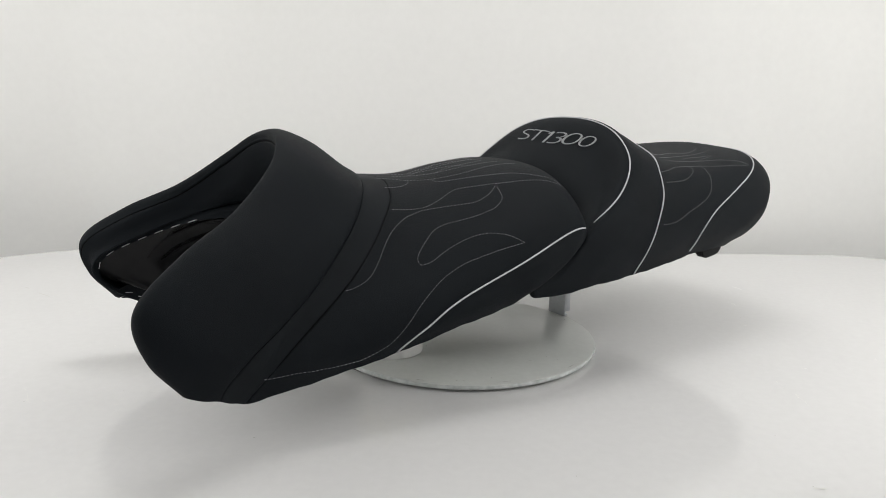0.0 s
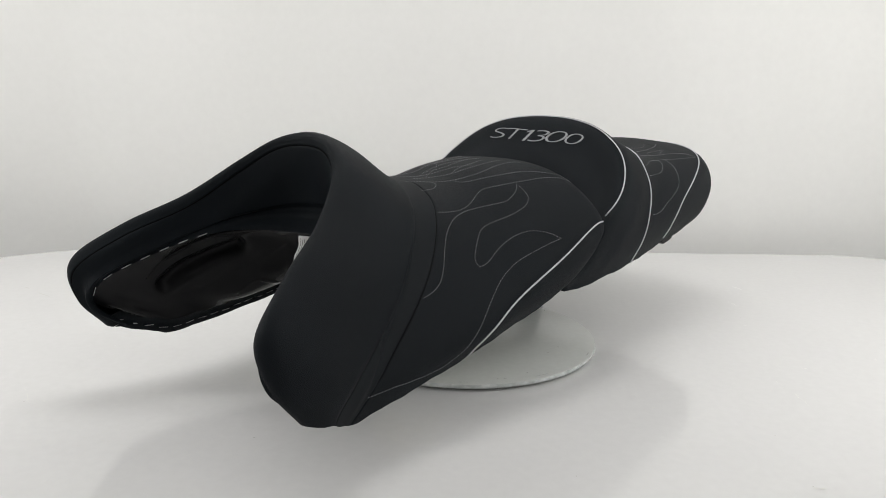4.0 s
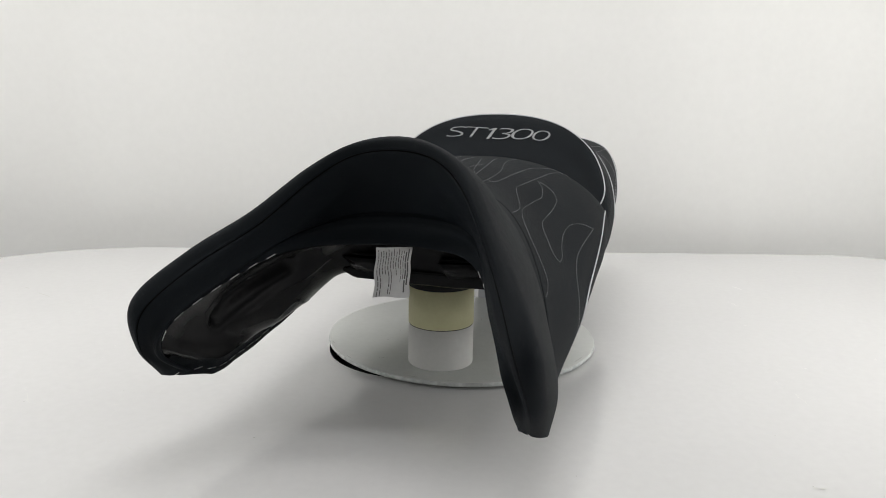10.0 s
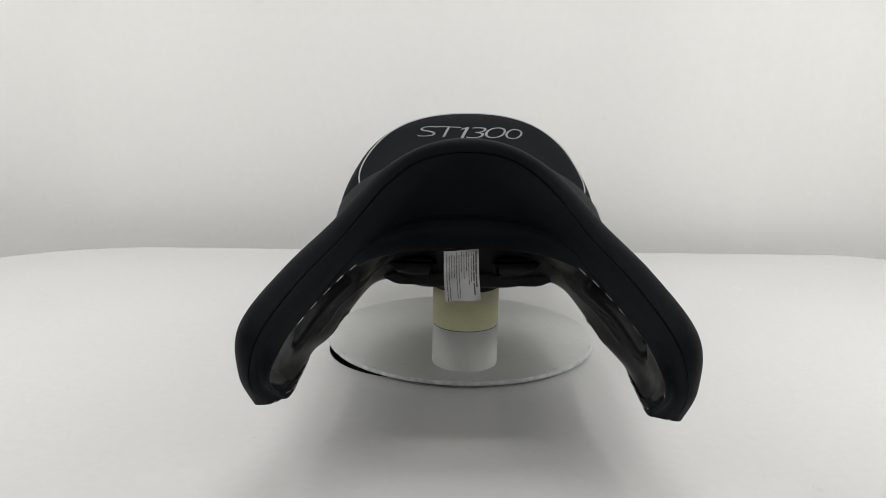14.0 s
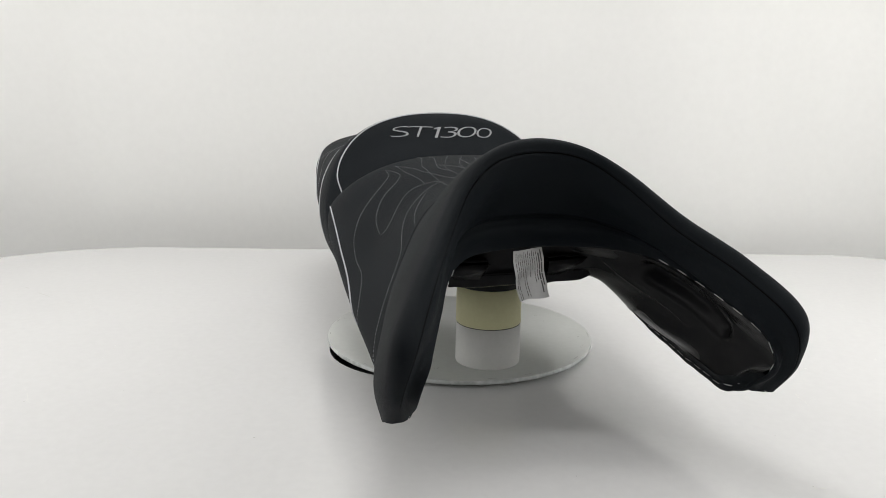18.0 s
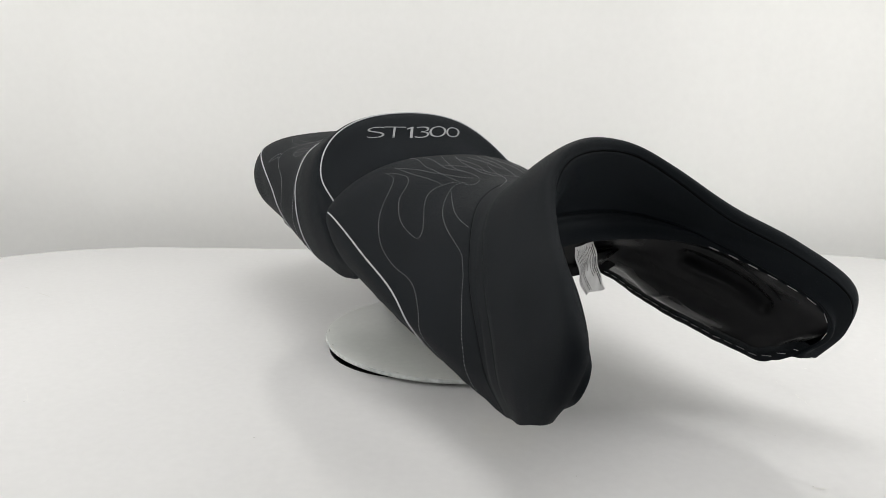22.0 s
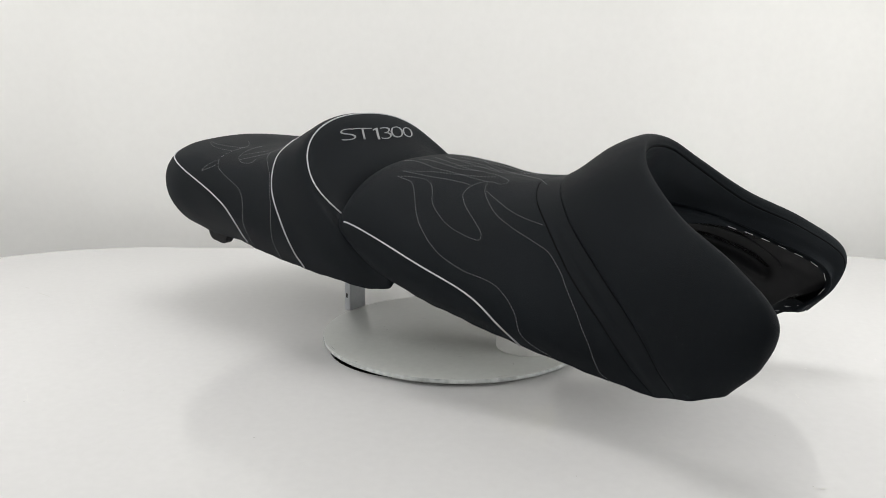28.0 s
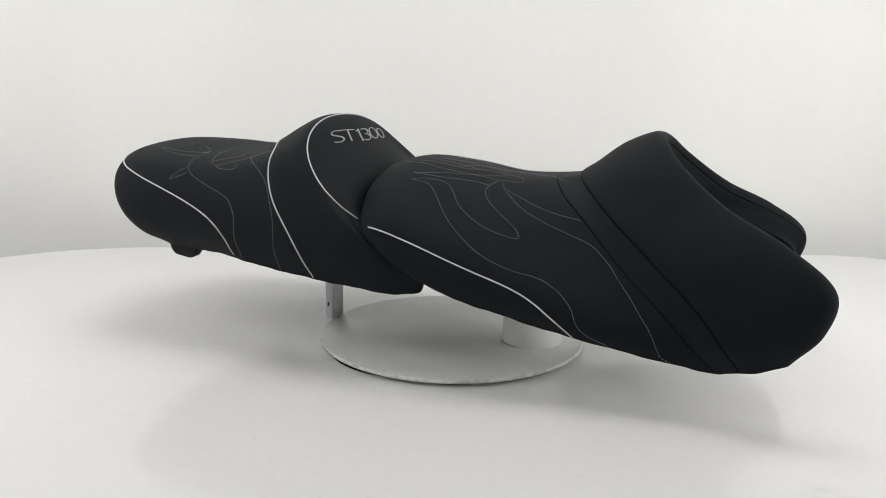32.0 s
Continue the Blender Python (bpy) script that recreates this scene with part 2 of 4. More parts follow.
# rider's seat, from its rear edge forward to the raised collar, its rim and the inner panel
RIDER = Skin(
    [0, .0853, .1944, .0498, .0822, .1925, .0997, .0751, .1816, .1449, .064, .1678, .1654, .0519, .1551, .1642, .0378, .1436, .1602, .0177, .1311, .1532, -.0055, .1195],
    [0, .0953, .2246, .0548, .0922, .2227, .1077, .0841, .211, .1517, .072, .1915, .1779, .06, .1718, .1807, .0429, .1522, .1742, .0179, .1309, .1643, -.0121, .1147],
    [0, .0603, .2438, .0546, .0584, .2414, .1047, .0531, .2304, .1477, .047, .2092, .1766, .036, .1815, .1869, .0152, .1497, .1828, -.0097, .1226, .1706, -.0446, .1009],
    [0, -.015, .2403, .0498, -.015, .237, .097, -.0181, .2226, .1378, -.0251, .1972, .1693, -.0398, .1692, .1859, -.0594, .135, .1839, -.084, .1079, .174, -.1068, .0882],
    [0, -.0851, .2292, .0454, -.0864, .2264, .0882, -.0952, .2094, .1259, -.1101, .1831, .1558, -.1298, .1532, .1782, -.1541, .1209, .1835, -.1729, .0932, .1725, -.1967, .0689],
    [0, -.1494, .2314, .0403, -.1528, .2295, .08, -.168, .216, .1128, -.1921, .1917, .1452, -.2348, .1491, .1661, -.2789, .111, .1768, -.3074, .0794, .1737, -.3303, .0514],
    [0, -.1781, .2409, .0401, -.1829, .2373, .0824, -.1999, .2229, .1192, -.2283, .1934, .152, -.2738, .1509, .1713, -.3138, .1123, .1811, -.3396, .0819, .1782, -.3614, .0553],
    [0, -.2187, .2711, .0416, -.2266, .2645, .0863, -.2505, .2455, .1242, -.2929, .2092, .1592, -.342, .1717, .182, -.3807, .1311, .1898, -.3877, .097, .1848, -.383, .0623],
    [0, -.2553, .2864, .0448, -.2633, .2786, .0852, -.2849, .2553, .1221, -.3348, .217, .1553, -.3918, .1872, .1827, -.435, .1516, .1892, -.4274, .1077, .1867, -.4036, .0701],
    [0, -.2665, .2795, .0443, -.2725, .2727, .0803, -.2932, .2491, .1146, -.3401, .2098, .1463, -.4011, .1795, .1702, -.4463, .1457, .1809, -.4394, .1061, .1799, -.4125, .0735],
    [0, -.2589, .2512, .0419, -.2645, .2443, .0774, -.2865, .2209, .1103, -.3287, .1929, .1388, -.3939, .1703, .1625, -.4343, .1398, .1726, -.4322, .104, .1677, -.4062, .0729],
    [0, -.2355, .1994, .0453, -.2434, .198, .0806, -.2712, .1936, .1089, -.3149, .184, .1351, -.3717, .1616, .1585, -.4243, .1335, .167, -.4294, .103, .1635, -.3982, .0726],
    [0, -.2547, .1774, .0453, -.2634, .1769, .0805, -.2912, .1784, .1075, -.3262, .1731, .1336, -.3762, .1547, .1563, -.4228, .1292, .1658, -.4263, .1007, .162, -.3912, .0715],
    shift=-.003, offset=.005, drop=.008, reach=.006, pinch=.002, ruffle=.0005, facing=-1.0,
    skew=((.002, -.0019, -.0022), (.0007, -.0036, -.002), (-.0007, -.0051, -.0016), (-.0026, -.0059, -.0004), (-.0034, -.0052, -.0008), (-.0031, -.0044, -.0006), (-.0023, -.003, -.0003), (-.001, -.0007, .0009), (-.0025, .0018, -.0011), (-.0025, .0018, -.0011), (-.0025, .0018, -.0011), (-.0025, .0018, -.0011), (-.0025, .0018, -.0011)))
# moulded pan under the rider's seat, from the collar's inner edge back to the rear
UNDER = Skin(
    [0, -.2526, .1784, .0453, -.2614, .1779, .0805, -.2892, .1795, .1067, -.324, .174, .1329, -.3737, .1555, .1553, -.4201, .1307, .1647, -.4241, .1033, .1611, -.3901, .0776],
    [0, -.2335, .1783, .0453, -.2393, .1779, .0865, -.2621, .1735, .1224, -.2977, .1629, .1473, -.3401, .1375, .1619, -.3707, .1101, .1657, -.3662, .0921, .1587, -.3473, .0766],
    [0, -.215, .168, .048, -.216, .167, .087, -.226, .155, .110, -.244, .137, .126, -.260, .115, .140, -.272, .094, .152, -.282, .078, .160, -.288, .070],
    [0, -.186, .124, .05, -.186, .124, .084, -.186, .127, .107, -.192, .121, .124, -.200, .107, .139, -.208, .092, .151, -.215, .083, .160, -.218, .079],
    [0, -.16, .112, .05, -.16, .112, .085, -.16, .1209, .11, -.1599, .1228, .1322, -.1595, .1125, .1477, -.159, .0991, .1569, -.1586, .0949, .1612, -.1584, .0877],
    [0, -.06, .112, .05, -.06, .112, .0853, -.06, .1121, .1114, -.0599, .1125, .1353, -.0597, .1111, .1512, -.0596, .1084, .1603, -.0595, .1044, .1637, -.0575, .0995],
    [0, .075, .1299, .045, .074, .1299, .0799, .07, .1299, .105, .06, .1289, .1258, .0449, .1283, .1398, .0298, .1258, .1485, .0147, .1221, .1522, -.0032, .1194],
    shift=-.003, offset=.005, drop=.008, reach=.006, pinch=.002, ruffle=.0005, facing=-1.0,
    skew=((-.0024, .0014, -.0009), (-.0025, -.0022, -.0005), (-.0031, -.0044, -.0006), (-.0034, -.0052, -.0008), (-.0032, -.0054, -.0007), (-.0007, -.0049, -.0016), (.0014, -.0027, -.0021)))
# passenger's seat, from the foot of the backrest over its hump to the tail and the underside
PASSENGER = Skin(
    [0, .1252, .1495, .0501, .1242, .1491, .1002, .1102, .1469, .1452, .0801, .1439, .1651, .0601, .1343, .1599, .0122, .1281, .1536, -.0114, .1215, .1464, -.0108, .1133],
    [0, .1051, .214, .0504, .1053, .2115, .0957, .0995, .2011, .1388, .0805, .1779, .1656, .0404, .1552, .1722, .0031, .1292, .1715, -.0132, .1158, .1619, -.0113, .1052],
    [0, .1459, .2664, .0557, .1464, .2629, .0993, .1407, .2473, .1354, .1228, .2197, .1611, .0886, .187, .1776, .046, .1563, .1777, .0129, .1219, .1662, -.0029, .1005],
    [0, .1797, .2977, .0588, .1784, .293, .1059, .1708, .2773, .1433, .1528, .2482, .1684, .1187, .2101, .182, .075, .1737, .1808, .0387, .1332, .1683, .0269, .0982],
    [0, .2197, .2883, .0586, .214, .2818, .1074, .2024, .2671, .1447, .1905, .2469, .1704, .1605, .2118, .1837, .118, .1715, .1816, .0841, .133, .1689, .068, .1021],
    [0, .2747, .2526, .0553, .2728, .2507, .1035, .2621, .2454, .1417, .2452, .2327, .1671, .2152, .2042, .1783, .1751, .1658, .177, .1447, .1329, .1663, .1192, .1055],
    [0, .3399, .2477, .0542, .3388, .2466, .1041, .3329, .2416, .144, .318, .2284, .1663, .2951, .2043, .174, .2651, .168, .1689, .2351, .1389, .1568, .215, .1126],
    [0, .4102, .2554, .0544, .4089, .252, .1033, .4038, .2456, .1417, .393, .233, .1631, .375, .2075, .1697, .3481, .1751, .164, .3183, .1456, .1498, .2853, .1199],
    [0, .4684, .2519, .0535, .4661, .2496, .1005, .4588, .2438, .1371, .4468, .2305, .1574, .4348, .2065, .1649, .415, .1766, .1598, .3853, .1482, .1427, .3453, .1211],
    [0, .5004, .2238, .052, .4969, .2223, .0997, .4862, .2168, .1351, .4685, .2052, .1528, .4509, .1878, .1583, .4325, .1649, .1517, .408, .1403, .1336, .3781, .1209],
    [0, .5003, .1813, .0497, .4967, .1802, .0944, .4851, .1769, .1272, .4645, .1697, .1434, .4454, .1577, .1471, .4248, .1432, .139, .4045, .1289, .1234, .3751, .1184],
    [0, .4402, .1258, .0446, .4376, .1258, .0844, .4292, .1249, .1113, .4138, .123, .1254, .3986, .1212, .1265, .3838, .1195, .1198, .3713, .1178, .1103, .3499, .116],
    offset=.002, drop=.006, flare=.005, ruffle=.0004,
    skew=((.0001, -.001, -.0017), (-.0004, -.0002, -.0017), (-.0011, .0017, .0001), (.0005, .002, .0021), (.002, .0009, .0028), (.0036, -.0001, .0024), (.0038, -.0008, .0015), (.0013, -.0013, .0006), (.0016, -.002, .0002), (.0009, -.0013, -.0001), (-.0005, 0, -.0003), (-.0008, .0005, -.0002)))
# flat pan under the passenger's seat
UNDER_REAR = Skin(
    [0, .070, .130, .080, .066, .130, .130, .050, .125, .152, .000, .103],
    [0, .080, .112, .080, .078, .112, .130, .070, .110, .157, .035, .101],
    [0, .150, .114, .080, .150, .114, .125, .148, .112, .154, .130, .104],
    [0, .250, .118, .075, .250, .118, .115, .248, .117, .142, .225, .114],
    [0, .350, .124, .070, .350, .124, .105, .350, .122, .128, .350, .117],
    [0, .445, .127, .050, .444, .127, .085, .435, .126, .108, .415, .122], facing=-1.0)
# SURFACES END

# ---- large structure ----
def slab_outline(x0, x1, y0, y1, r_left, r_right, n=14):
    pts = []
    for cx, cy, a0, r in ((x1 - r_right, y1 - r_right, 0, r_right), (x0 + r_left, y1 - r_left, 90, r_left), (x0 + .05, y0 + .05, 180, .05), (x1 - .05, y0 + .05, 270, .05)):
        pts += [(cx + r * math.cos(radians(a0 + 90 * k / n)), cy + r * math.sin(radians(a0 + 90 * k / n))) for k in range(n + 1)]
    return pts


def build_table():
    """A white table top with rounded corners and a round hole for the turntable."""
    outline = slab_outline(-1.02, 1.08, -0.95, 0.586, 0.42, 0.25)
    steps = 96
    ring = [(-0.0340 + 0.1195 * math.cos(2 * math.pi * k / steps), -0.0260 + 0.1195 * math.sin(2 * math.pi * k / steps)) for k in range(steps)]
    bm = bmesh.new()
    def loop(pts, z):
        vs = [bm.verts.new((x, y, z)) for x, y in pts]
        return vs, [bm.edges.new((vs[i], vs[(i + 1) % len(vs)])) for i in range(len(vs))]
    o0, e0 = loop(outline, -0.004)
    o1, e1 = loop([(x * 0.9985, y * 0.9985) for x, y in outline], 0.0)
    o2, e2 = loop(outline, -0.030)
    h1, f1 = loop(ring, 0.0)
    h2, f2 = loop(ring, -0.030)
    bmesh.ops.triangle_fill(bm, edges=e1 + f1, use_beauty=True)
    for a, b in ((o1, o0), (o0, o2), (h2, h1)):
        for i in range(len(a)):
            k = (i + 1) % len(a)
            bm.faces.new((a[i], b[i], b[k], a[k]))
    bmesh.ops.triangle_fill(bm, edges=e2 + f2, use_beauty=True)
    bmesh.ops.recalc_face_normals(bm, faces=bm.faces[:])
    ob = new("table", bm_mesh("table", bm, TABLETOP))
    ob.rotation_euler = (0, 0, radians(0.9))
    tagged(ob, "white laminate table top with rounded corners, faint scuffs", "table", kind="structure")
    tray = new("turntable_base", lathe("turntable_base", [(0, -0.028), (0.2, -0.028), (0.2, -0.06), (0, -0.06)], HOLE))
    tray.location = (AXIS_X, 0, 0)
    tagged(tray, "dark turntable housing set below the table hole", "turntable base", kind="structure")
    for x in (-0.9, 0.95):
        for y in (-0.85, 0.45):
            leg = new("table_leg", box("table_leg", x - .03, x + .03, y - .03, y + .03, -0.75, -0.031, BRACKET, .004))
            tagged(leg, "grey metal table leg", "table leg", "table legs", "structure")


def build_backdrop():
    """A hanging white sheet, bent round the table's rear corners, with soft upright folds."""
    half, back, r = 1.30, 0.70, 0.42
    path = [(-half, -1.2)]
    path += [(-half, -1.2 + 0.06 * k) for k in range(1, 25)]
    path += [(-half + r - r * math.cos(radians(4.5 * k)), back - r + r * math.sin(radians(4.5 * k))) for k in range(0, 21)]
    path += [(x, back) for x in np.linspace(-half + r, half - r, 60)[1:]]
    path += [(half - r + r * math.sin(radians(4.5 * k)), back - r + r * math.cos(radians(4.5 * k))) for k in range(1, 21)]
    path += [(half, back - r - 0.06 * k) for k in range(1, 26)]
    zs = np.linspace(-0.75, 1.9, 40)
    verts, faces = [], []
    for i, (x, y) in enumerate(path):
        s = i * 0.05
        for z in zs:
            w = 0.016 * math.sin(2.1 * s + 0.5) + 0.018 * math.sin(4.7 * s + 1.1 + 0.4 * z) + 0.006 * math.sin(9.3 * s + 0.8 * z)
            w -= 0.014 * math.exp(-((x - 0.66 - 0.05 * z) / 0.035) ** 2) + 0.012 * math.exp(-((x - 0.95) / 0.05) ** 2) + 0.010 * math.exp(-((x + 0.80 + 0.04 * z) / 0.05) ** 2)
            verts.append((x, y + w * (0.5 + 0.5 * min(1, max(0, z + .3))), z))
    m = len(zs)
    for i in range(len(path) - 1):
        faces += [(i * m + j, (i + 1) * m + j, (i + 1) * m + j + 1, i * m + j + 1) for j in range(m - 1)]
    ob = new("backdrop", from_data("backdrop", verts, faces, SHEET))
    mod = ob.modifiers.new("thickness", "SOLIDIFY")
    mod.thickness = 0.002
    tagged(ob, "plain white backdrop sheet hanging in soft folds", "backdrop", kind="structure")


def build_room():
    """Plain studio walls, floor and ceiling that close the place."""
    for name, b, lab in (("floor", (-2.5, 2.5, -3, 2, -0.80, -0.75), "grey studio floor"), ("ceiling", (-2.5, 2.5, -3, 2, 2.4, 2.45), "white studio ceiling"),
                         ("wall_north", (-2.5, 2.5, 2.0, 2.05, -0.75, 2.4), "plain white studio wall"), ("wall_south", (-2.5, 2.5, -3.05, -3, -0.75, 2.4), "plain white studio wall"),
                         ("wall_west", (-2.55, -2.5, -3, 2, -0.75, 2.4), "plain white studio wall"), ("wall_east", (2.5, 2.55, -3, 2, -0.75, 2.4), "plain white studio wall")):
        tagged(new(name, box(name, *b, ROOM)), lab, name.split("_")[0], kind="structure")


build_table()
build_backdrop()
build_room()

# ---- the turning things ----
SEAT = pose(0.0125, 0, PLATE_Z, 0, 0, -1.6) @ pose(0, 0, 0, 0, -0.9, 0)
TURNING = []


def turning(ob, seated=Matrix.Identity(4)):
    """Note a thing that goes round with the plate; seated is its pose on the axle at turn 0."""
    TURNING.append((ob, seated.copy()))
    return ob


def build_plate():
    t = turning(thing("turntable", "round white lacquered turntable plate with worn edge", "turntable"))
    lip = [(0, 0.0105), (0.1835, 0.0105), (0.1845, 0.0100)]
    top = part("plate", lathe("plate", lip, PLATE, 128), t)
    rim = part("rim", lathe("rim", [(0.1845, 0.0100), (0.1848, 0.0090), (0.1848, 0.0054), (0.1838, 0.0046), (0.05, 0.0046)], EDGE, 128), t, "scuffed clear plate edge")
    for o in (top, rim):
        o.matrix_basis = pose(0.0088, 0.0059, 0, -0.14, 0.25, 0)
    rnd = random.Random(3)
    verts, faces = [], []
    for k in range(34):
        r, q = 0.178 * math.sqrt(rnd.random()), rnd.uniform(0, 6.28)
        x, y, a, b, turn = 0.0088 + r * math.cos(q), 0.0059 + r * math.sin(q), rnd.uniform(.0006, .0034), rnd.uniform(.0003, .0008), rnd.uniform(0, 3.1)
        if k > 22:
            x, y, a, b, turn = 0.0088 + 0.181 * math.cos(q), 0.0059 + 0.181 * math.sin(q), rnd.uniform(.003, .010), .0006, q + 1.571
        base = len(verts)
        for m in range(7):
            u, v = a * rnd.uniform(.7, 1.1) * math.cos(m * .8976), b * rnd.uniform(.7, 1.1) * math.sin(m * .8976)
            verts.append((x + u * math.cos(turn) - v * math.sin(turn), y + u * math.sin(turn) + v * math.cos(turn), 0.0118 - 0.0004 * (k > 22) + 0.00001 * k))
        faces.append(tuple(range(base, base + 7)))
    part("scuffs", from_data("scuffs", verts, faces, DIRT, False), t, "small dark scuffs on the plate")["kind"] = "stuff"
    part("axle", lathe("axle", [(0.006, 0.0030), (0.006, -0.027)], HOLE, 32), t)


def build_tube():
    t = turning(thing("support_tube", "cream and white cardboard tube carrying the seat", "support tube"))
    c = Vector((0.0112, -0.1089, 0))
    pieces = [("lower_sleeve", [(0, PLATE_Z), (0.0405, PLATE_Z), (0.0408, PLATE_Z + .001), (0.0408, 0.0612), (0.0402, 0.0617)], TUBE, "white lower sleeve"),
              ("seam_ring", [(0.0402, 0.0617), (0.0398, 0.0621), (0.0402, 0.0625)], HOLE, "dark joint line"),
              ("upper_sleeve", [(0.0402, 0.0625), (0.0408, 0.0632), (0.0408, 0.1100), (0.0400, 0.1105)], CREAM, "cream tape roll"),
              ("foam_pad", [(0.0400, 0.1105), (0.0412, 0.1112), (0.0412, 0.1225), (0, 0.1230)], FOAM, "black foam pad")]
    for name, prof, mat, lab in pieces:
        part(name, lathe(name, prof, mat, 64), t, lab).location = c


def build_bracket():
    t = turning(thing("support_bracket", "grey painted metal bracket upright on the plate", "bracket"))
    part("web", box("web", -0.0095, 0.026, 0.1860, 0.1885, PLATE_Z - .0003, 0.122, BRACKET, .0006), t)
    part("flange", box("flange", -0.0095, -0.0070, 0.1885, 0.197, PLATE_Z - .0003, 0.122, BRACKET, .0006), t)
    part("flange", box("flange", 0.0235, 0.026, 0.1885, 0.197, 0.018, 0.122, BRACKET, .0006), t)
    part("foot", box("foot", -0.0070, 0.0235, 0.1885, 0.195, PLATE_Z - .0003, PLATE_Z + .0025, BRACKET, .0006), t)
    # No slots are cut: dark blocks on the flange stand for their shade.
    for z in (0.030, 0.085):
        part("slot", box("slot", -0.0099, -0.0069, 0.1905, 0.1945, z, z + .008, HOLE, .0006), t, "dark block drawn for the shade in a flange slot")


build_plate()
build_tube()
build_bracket()


def smooth_line(points, n=12):
    """Points (along, across) joined by a smooth curve."""
    p = np.array(points, float)
    ext = np.vstack([2 * p[0] - p[1], p, 2 * p[-1] - p[-2]])
    out = [spline(ext[i], ext[i + 1], ext[i + 2], ext[i + 3], t) for i in range(len(p) - 1) for t in np.arange(n) / n]
    return np.vstack(out + [p[-1]])


def even_steps(path, step):
    d = np.concatenate([[0], np.cumsum(np.linalg.norm(np.diff(path, axis=0), axis=1))])
    k = max(2, int(d[-1] / step) + 1)
    at = np.linspace(0, d[-1], k)
    return np.stack([np.interp(at, d, path[:, i]) for i in range(3)], -1)


def stitch_line(name, skin, points, parent, pitch=0.0044, run=0.0027, thick=0.00029):
    """A row of thread stitches that follows a line on a skin."""
    ga = smooth_line(points)
    path = skin.lifted(ga[:, 0], ga[:, 1], 0.0005)
    d = np.concatenate([[0], np.cumsum(np.linalg.norm(np.diff(path, axis=0), axis=1))])
    verts, faces = [], []
    for k in range(int(d[-1] / pitch)):
        ends = [np.array([np.interp(k * pitch + f, d, path[:, i]) for i in range(3)]) for f in (0, run * .25, run * .75, run)]
        t = ends[3] - ends[0]
        t /= np.linalg.norm(t) + 1e-9
        a = np.cross(t, (0.31, 0.2, 0.93))
        a /= np.linalg.norm(a)
        b = np.cross(t, a)
        base = len(verts)
        for e, r in zip(ends, (0.45, 1.0, 1.0, 0.45)):
            verts += [e + thick * r * (math.cos(q) * a + math.sin(q) * b) for q in (0, 1.2566, 2.5133, 3.7699, 5.0265)]
        faces += [(base + r * 5 + q, base + r * 5 + (q + 1) % 5, base + r * 5 + 5 + (q + 1) % 5, base + r * 5 + 5 + q) for r in range(3) for q in range(5)]
    return part(name, from_data(name, verts, faces, THREAD), parent, "pale grey dashed thread")


def cord(name, skin, points, parent, radius, mat, lift, label, step=0.006):
    ga = smooth_line(points, 16)
    for _ in range(260):
        ga[1:-1] += 0.5 * (0.5 * (ga[:-2] + ga[2:]) - ga[1:-1])
    path = even_steps(skin.lifted(ga[:, 0], ga[:, 1], lift), step)
    return part(name, tube(name, path, radius, mat, 8), parent, label)


